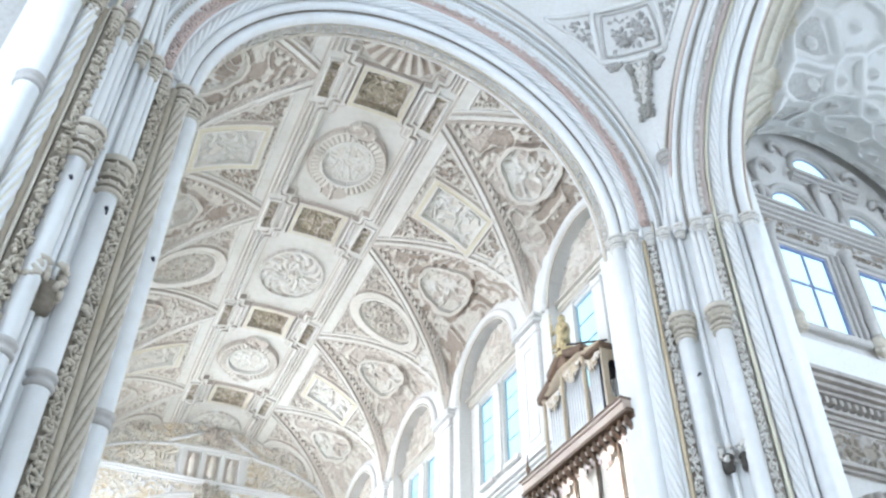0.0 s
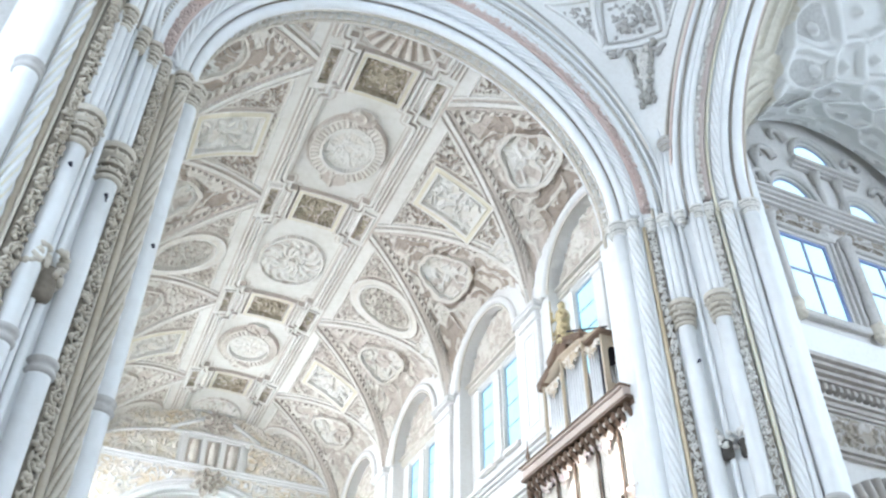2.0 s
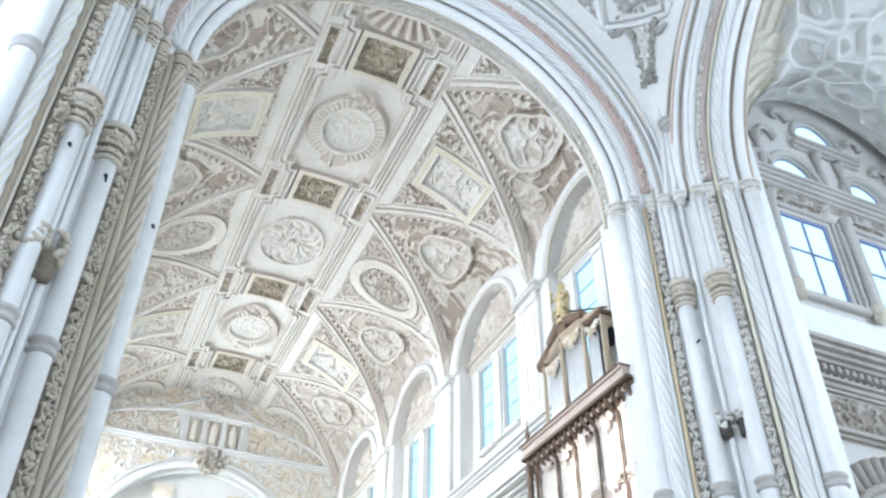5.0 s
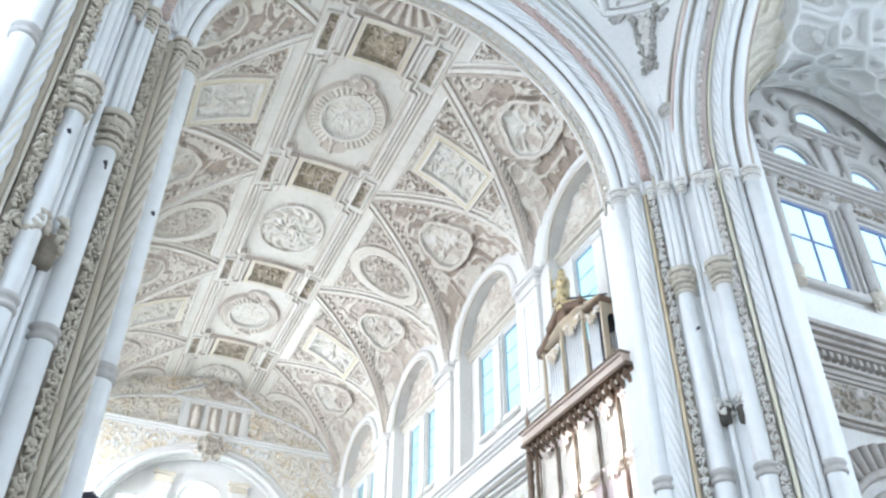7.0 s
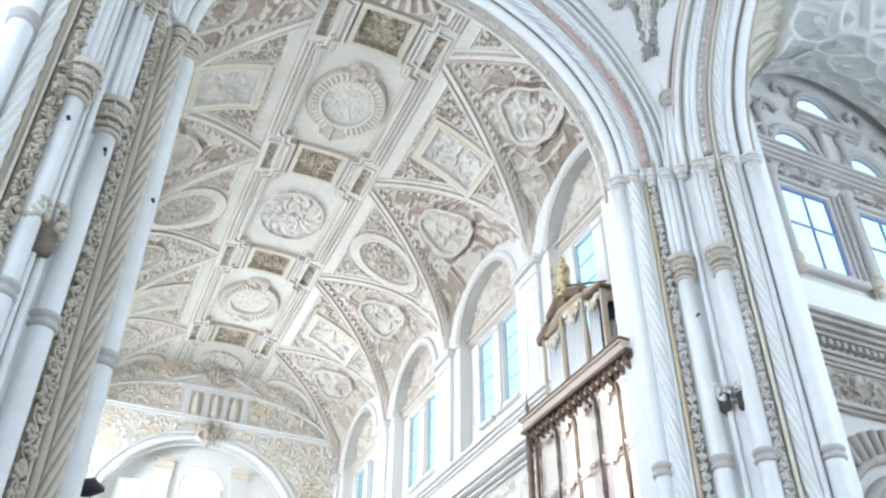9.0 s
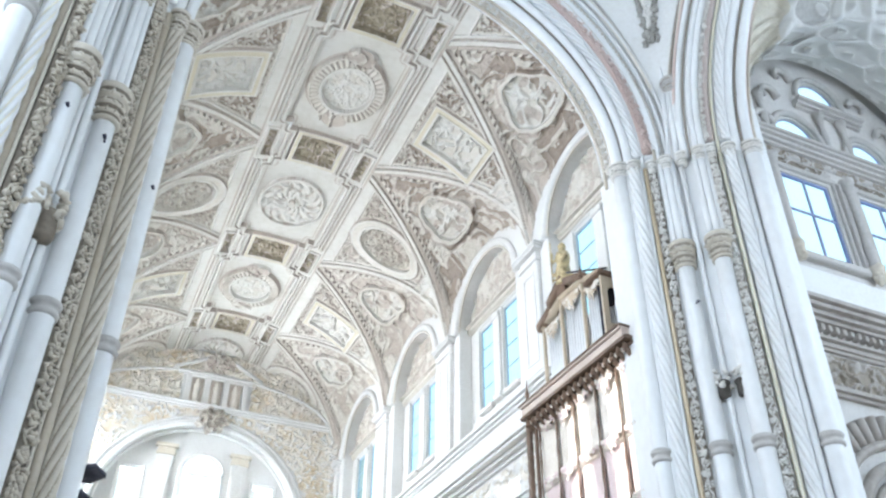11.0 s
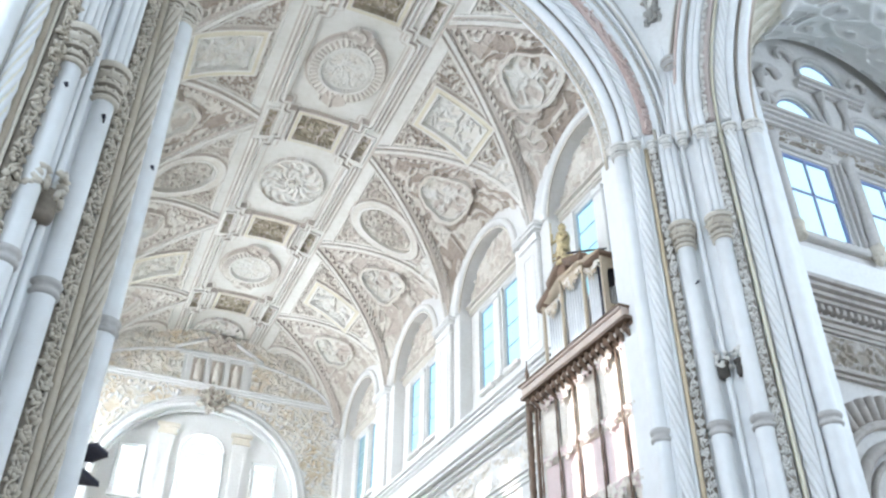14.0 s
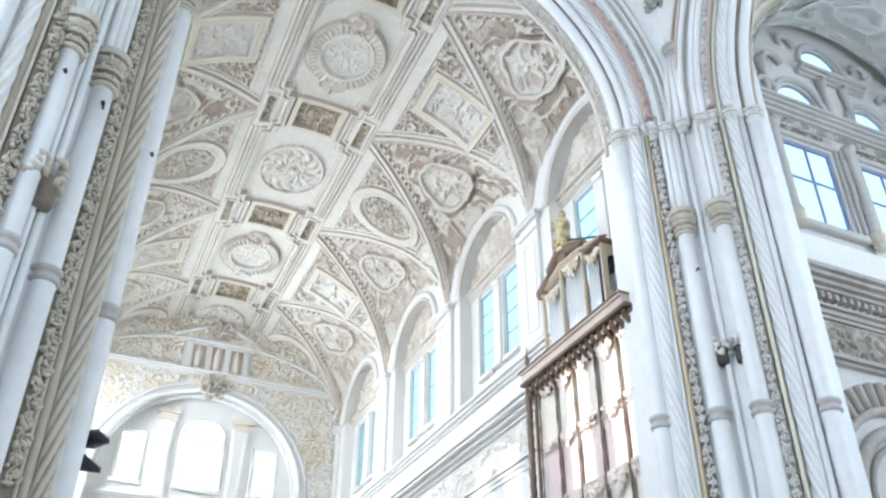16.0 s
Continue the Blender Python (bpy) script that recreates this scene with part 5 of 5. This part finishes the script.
    for k in range(18):
        y = ya + 0.2 + k * 0.295
        br = piece("modillion", mesh_from("modillion", *join([strip([(xf + 0.18, y, 12.18), (xf + 0.04, y, 12.27), (xf - 0.12, y, 12.47)], (0, 1, 0), (0, 0, 1), [(-0.055, -0.08), (0.055, -0.08), (0.055, 0.08), (-0.055, 0.08)]), turned((xf - 0.12, y, 12.28), [(0.02, 0), (0.055, 0.04), (0.055, 0.1), (0.03, 0.16)], 8)]), M_WOOD), p, "dark carved bracket")
        piece("pendant_ball", mesh_from("pendant_ball", *turned((xf - 0.06, y + 0.147, 12.34), [(0.015, 0), (0.045, 0.04), (0.045, 0.09), (0.02, 0.13)], 8), M_PALE), br, "pale gilt ball")
    # gallery of pipes above
    zs = 13.15
    posts = [(16.32, 15.2), (17.28, 15.45), (18.45, 15.5), (19.5, 15.1)]
    part("upper_back", boxes((12.6, 16.4, zs, 12.9, 19.4, 14.6)), M_PALE, p)
    for y, zt in posts:
        part("upper_post", boxes((xf + 0.02, y - 0.035, zs - 0.25, xf + 0.12, y + 0.035, zt), (xf - 0.01, y - 0.07, zt, xf + 0.16, y + 0.07, zt + 0.1), bevel=0.012), M_WOODL, p, "pale walnut post")
        piece("pendant", mesh_from("pendant", *turned((xf - 0.06, y, 12.6), [(0.01, 0), (0.04, 0.1), (0.03, 0.3), (0.05, 0.5)], 8), M_WOOD), p)
    for k, ((a, za), (b, zb)) in enumerate(zip(posts, posts[1:])):
        w = b - a - 0.12
        m = max(4, int(w / 0.12))
        for i in range(m):
            y = a + 0.06 + w * (i + 0.5) / m
            t = (i + 0.5) / m
            ztop = za + (zb - za) * t - 0.15
            piece("organ_pipe", mesh_from("organ_pipe", *turned((xf + 0.2, y, zs), [(0.015, 0), (w / m * 0.45, 0.35), (w / m * 0.45, ztop - zs)], 8), M_TIN), p, "pale tin pipe")
        relief("openwork_hood", (xf + 0.06, b - 0.06, min(za, zb) - 0.62), (0, -1, 0), (0, 0, 1), w, 0.62, [M_PALE, M_WOODL], 120 + k, 0.12, 0.08, 0.028, lambda a_, b_, w=w: b_ > 0.46 - 0.38 * (1 - np.abs(2 * a_ / w - 1)) + 0.10 * np.sin(a_ * 40), p, "pale carved openwork hood", 0.3)
        v, f = strip([(xf + 0.08, a - 0.04, za + 0.06), (xf + 0.08, b + 0.04, zb + 0.06)], (1, 0, 0), (0, 0, 1), [(-0.12, -0.02), (0.5, -0.02), (0.5, 0.05), (-0.13, 0.06)])
        piece("top_rail", mesh_from("top_rail", v, f, M_WOODL), p)
    # broken pediment
    for y0, z0, y1, z1 in ((19.68, 15.16, 19.0, 15.42), (19.02, 15.62, 18.2, 16.12), (18.05, 15.92, 17.0, 15.52)):
        v, f = strip([(xf + 0.1, y0, z0), (xf + 0.1, y1, z1)], (1, 0, 0), (0, 0, 1), [(-0.16, -0.08), (0.45, -0.08), (0.45, 0.12), (-0.2, 0.14)])
        piece("pediment_slope", mesh_from("pediment", v, f, M_WOOD), p, "dark walnut pediment slope")
    part("statue_plinth", boxes((xf - 0.02, 18.0, 15.55, xf + 0.36, 18.5, 16.0), bevel=0.03), M_WOOD, p)
    part("pediment_block", boxes((xf + 0.05, 17.28, 15.45, xf + 0.4, 18.45, 15.62), bevel=0.02), M_WOODL, p)
    # end case that faces the crossing, with an arched opening
    e = arched_wall("end_panel", "y", 16.24, 0.06, xf - 0.02, 12.9, zs, 15.1, [(xf + 0.42, 0.26, zs + 0.45, 14.55, 0.26)], M_WOODL, "pale walnut end panel with an arched opening", p)
    # near-black sheet: the inner shade of the case put into a colour
    part("end_back", boxes((xf + 0.1, 16.55, zs, 12.85, 16.6, 15.0)), M_IRON, p, "near-black sheet for the shade inside the case")
    for i in range(4):
        piece("organ_pipe", mesh_from("organ_pipe", *turned((xf + 0.24 + i * 0.12, 16.42, zs), [(0.02, 0), (0.05, 0.3), (0.05, 1.0 + 0.08 * i)], 8), M_TIN), p, "pale tin pipe")
    part("end_top", boxes((xf - 0.12, 16.12, 15.1, 12.9, 16.98, 15.24), bevel=0.03), M_WOOD, p)
    # finials
    for y, z, h in ((20.45, 13.0, 0.8), (17.05, 15.5, 0.35)):
        piece("finial", mesh_from("finial", *turned((xf - 0.1, y, z), [(0.06, 0), (0.1, 0.1 * h), (0.04, 0.2 * h), (0.08, 0.4 * h), (0.03, 0.6 * h), (0.01, h)], 8), M_WOOD), p)
    sx, sy, sz = xf + 0.15, 18.25, 16.0
    items = [turned((sx, sy, sz), [(0.26, 0), (0.28, 0.12), (0.17, 0.2), (0.22, 0.45), (0.19, 0.75), (0.24, 1.02), (0.20, 1.18), (0.08, 1.26), (0.12, 1.36), (0.13, 1.46), (0.05, 1.58)], 12)]
    items += [tube([(sx - 0.05, sy + 0.18, sz + 1.12), (sx - 0.18, sy + 0.36, sz + 0.95), (sx - 0.2, sy + 0.30, sz + 1.30)], 0.065, 8), tube([(sx, sy - 0.18, sz + 1.12), (sx - 0.1, sy - 0.34, sz + 0.85), (sx - 0.2, sy - 0.2, sz + 0.7)], 0.065, 8), tube([(sx - 0.22, sy + 0.31, sz + 0.2), (sx - 0.22, sy + 0.31, sz + 1.75)], 0.03, 6)]
    items += [lump((sx + RNG.uniform(-0.14, 0.1), sy + RNG.uniform(-0.24, 0.24), sz + RNG.uniform(0.1, 1.1)), (0.06, 0.09, 0.15)) for _ in range(18)]
    st = new("statue", mesh_from("statue", *join(items), M_GOLD))
    rm = st.modifiers.new("fuse", "REMESH")
    rm.mode, rm.voxel_size = "VOXEL", 0.028
    tagged(st, "gilt carved figure group on the organ's pediment", "statue")
    rod = new("iron_tie_rod", mesh_from("rod", *tube([(12.0, 17.9, 16.2), (14.1, 17.6, 16.9)], 0.03, 6), M_IRON))
    tagged(rod, "thin dark iron tie rod behind the organ top", "tie rod")
    # the whole organ stands a little larger and deeper, behind the pier
    for ob in (p, lo, st, rod):
        ob.location = Vector((0, 0, 1.6)) * (1 - ORGAN) + ob.location * ORGAN
        ob.scale = (ORGAN, ORGAN, ORGAN)


M_PINKP = material("rose_painted_panel", (0.74, 0.60, 0.58), 0.6, dark=(0.62, 0.46, 0.44), amount=0.5)
M_PINKW = material("reddish_walnut", (0.62, 0.51, 0.44), 0.5, dark=(0.5, 0.38, 0.31), amount=0.7, grain=12)
M_WOODL = material("pale_walnut", (0.56, 0.46, 0.34), 0.5, dark=(0.42, 0.32, 0.2), amount=0.7, grain=12)
organ()


def west_organ():
    p = thing("pipe_organ", "dark organ case with horizontal trumpet pipes", "pipe organ", at=(-0.7, 18.5, 0))
    part("case", boxes((-1.4, 16.8, 0, -0.35, 20.5, 9.2), bevel=0.04), M_WOOD, p)
    for z, tip, n, reach in ((7.92, 4, 9, 0.64), (7.52, 10, 11, 0.62)):
        for k in range(n):
            y = 17.3 + k * 0.10
            x1 = reach - 0.055 * abs(k - tip)
            piece("trumpet_pipe", mesh_from("trumpet", *tube([(-0.36, y, z - 0.05), (x1 - 0.2, y, z + 0.02), (x1, y, z + 0.05)], [0.025, 0.04, 0.065], 10), M_IRON), p, "dark horizontal trumpet pipe")


west_organ()


# ---------------------------------------------------------------- pendentive reliefs
def pend_point(side, t, s, lift=0.0):
    a = np.array([CX + side * 7.8 * math.cos(t), 14.72, 19.3 + 7.8 * math.sin(t)])
    b = np.array([mx(14.0, side), CT + 9.95 * math.cos(t), Z_IMP + 9.95 * math.sin(t)])
    q = a + (b - a) * s
    w = 4 * s * (1 - s) * np.linalg.norm(b - a) * 0.10
    n = np.array([-side * 0.66, -0.66, -0.35])
    return q + np.array([side * w, w, 0]) + n * lift


def pendentive_relief(side):
    p = thing("pendentive_panel", "grey-white framed stucco relief on the pendentive", "relief", group="pendentive panels", at=tuple(pend_point(side, 0.8, 0.5)))

    def line(pts, r, nm="panel_frame", mt=M_WHITE):
        piece(nm, mesh_from(nm, *tube([pend_point(side, *q) for q in pts], r, 8), mt), p)

    def between(a, b, lift=0.05, n=10):
        return [(a[0] + (b[0] - a[0]) * k, a[1] + (b[1] - a[1]) * k, lift) for k in np.linspace(0, 1, n)]

    def inside(a, b, c, d, n, rng, low, high):
        """Carved lumps over the four-sided field a b c d."""
        out = []
        for _ in range(n):
            u, v = rng.uniform(0.12, 0.88), rng.uniform(0.1, 0.9)
            q = [(1 - v) * ((1 - u) * a[i] + u * b[i]) + v * ((1 - u) * d[i] + u * c[i]) for i in (0, 1)]
            out.append(lump(pend_point(side, q[0], q[1], 0.02), np.array([1.0, 0.6, 0.5]) * rng.uniform(low, high)))
        return out
    bl, br, tr, tl = (0.87, 0.22), (0.79, 0.74), (1.10, 0.60), (1.17, 0.32)
    lt, rt = (1.20, 0.13), (1.02, 0.80)
    for a, b, r in ((bl, br, 0.10), (bl, tl, 0.10), (br, tr, 0.09), (tl, tr, 0.08), (lt, tl, 0.08), (tr, rt, 0.08), (lt, bl, 0.06), (rt, br, 0.06)):
        line(between(a, b), r)
    # second, thinner frame inside the panel
    mid = [sum(q[i] for q in (bl, br, tr, tl)) / 4 for i in (0, 1)]
    ins = [tuple(m_ + (q[i] - m_) * 0.80 for i, m_ in enumerate(mid)) for q in (bl, br, tr, tl)]
    for a, b in zip(ins, ins[1:] + ins[:1]):
        line(between(a, b, 0.03), 0.045, mt=M_GREY)
    rng = np.random.default_rng(300 + side)
    items = inside(*ins, 70, rng, 0.06, 0.15)
    for q, hgt in (((0.92, 0.42), 0.9), ((0.95, 0.52), 1.2), ((0.90, 0.60), 0.8)):
        base = pend_point(side, *q, 0.1)
        for k in range(9):
            items.append(lump(base + np.array([rng.uniform(-0.1, 0.1), rng.uniform(-0.1, 0.1), hgt * k / 9]), (0.13, 0.13, 0.18)))
    tagged(piece("panel_relief", mesh_from("panel_relief", *join(items), M_GREY), p, "carved grey leaves and drapery"), kind="stuff")
    for a, b, c in ((lt, tl, bl), (rt, tr, br)):
        items = inside(a, b, c, c, 46, rng, 0.05, 0.14)
        tagged(piece("corner_relief", mesh_from("corner_relief", *join(items), M_GREY), p, "carved grey rosette"), kind="stuff")
    # scrolls under the panel's ledge, and the hanging shield with its ribbon
    items = []
    for q in (bl, br):
        for k in range(10):
            items.append(lump(pend_point(side, q[0] - 0.03 - rng.uniform(0, 0.03), q[1] + (0.02 + 0.012 * k) * (1 if q is bl else -1), 0.08), (0.10, 0.08, 0.09)))
    tagged(piece("ledge_scroll", mesh_from("ledge_scroll", *join(items), M_GREY), p, "curled stone scrolls under the ledge"), kind="stuff")
    items = []
    for k in np.linspace(0, 1, 16):
        t = 0.80 - 0.26 * k
        wd = 0.085 * (1 - k) ** 0.6 + 0.025
        for o in (-wd, wd):
            items.append(lump(pend_point(side, t, 0.51 + o - 0.03 * k, 0.09), np.array([0.11, 0.09, 0.13]) * rng.uniform(0.7, 1.2)))
        if rng.uniform() < 0.6:
            items.append(lump(pend_point(side, t, 0.51 + rng.uniform(-wd, wd), 0.05), (0.1, 0.07, 0.12)))
    shield = []
    for k in np.linspace(0.05, 0.75, 11):
        for o in (-0.4, 0.0, 0.4):
            shield.append(lump(pend_point(side, 0.80 - 0.26 * k, 0.51 + o * 0.13 * (1 - k) - 0.03 * k, 0.04), (0.15, 0.10, 0.14)))
    tagged(piece("trophy_shield", mesh_from("trophy_shield", *join(shield), M_LEAF), p, "pale stone shield"), kind="stuff")
    for k in range(12):
        items.append(lump(pend_point(side, 0.55 + rng.uniform(-0.03, 0.03), 0.48 + rng.uniform(-0.14, 0.14), 0.07), (0.09, 0.08, 0.08)))
    tagged(piece("hanging_trophy", mesh_from("hanging_trophy", *join(items), M_GREYD), p, "hanging carved trophy"), kind="stuff")
    for s0, d in ((0.02, 1), (0.98, -1)):
        line([(t, s0, 0.05) for t in np.linspace(0.3, 1.4, 30)], 0.09, "edge_moulding", M_STUCCO)
        line([(t, s0 + d * 0.05, 0.03) for t in np.linspace(0.35, 1.4, 30)], 0.045, "edge_moulding", M_GREY)
    # bracket at the foot and the slender shafts below it
    c = (mx(13.98, side), 14.18)
    b = thing("corner_bracket", "grey leafy bracket at the foot of the pendentive", "bracket", group="corner brackets", at=(*c, 18.4))
    piece("bracket_capital", capital_mesh((c[0], c[1], 21.15), 0.2, 0.5, 7, [M_GREY, M_BEDL]), b)
    for ox, oy, r in ((-0.36, 0.26, 0.06), (-0.18, 0.12, 0.09), (0, 0, 0.12), (0.14, -0.16, 0.09), (0.3, -0.32, 0.06)):
        q0 = (mx(13.98 + ox * 1.1, side), 14.18 + oy * 1.1)
        piece("shaft", mesh_from("shaft", *tube([(q0[0], q0[1], Z_IMP), (mx(13.98 + ox * 0.5, side), 14.18 + oy * 0.5, 21.2)], r, 10), M_STONE), b)
    part("backing", boxes((mx(13.85, side), 14.3, Z_IMP, mx(14.9, side), 15.2, 22.4)), M_STONE, b)


pendentive_relief(1)
pendentive_relief(-1)


# ---------------------------------------------------------------- small spotlights on the piers
def spot(x, y, z, s):
    t = thing("spotlight", "small black spotlight fixed to a stone shaft", "spotlight", group="spotlights", at=(x, y, z))
    piece("lamp_head", mesh_from("lamp_head", *tube([(x, y, z), (x + s * 0.03, y - 0.07, z + 0.04)], [0.032, 0.042], 10), M_IRON), t)
    piece("mount", mesh_from("mount", *tube([(x, y, z), (x, y + 0.14, z - 0.03)], 0.02, 6), M_IRON), t)


for x, y, z, s in ((-1.02, 14.32, 13.48, -1), (-1.76, 13.6, 13.4, -1), (0.11, 15.4, 13.38, -1), (-0.24, 15.28, 13.8, -1), (13.5, 14.36, 13.5, 1), (17.04, 14.06, 14.5, 1), (15.3, 13.05, 13.6, 1)):
    spot(x, y, z, s)
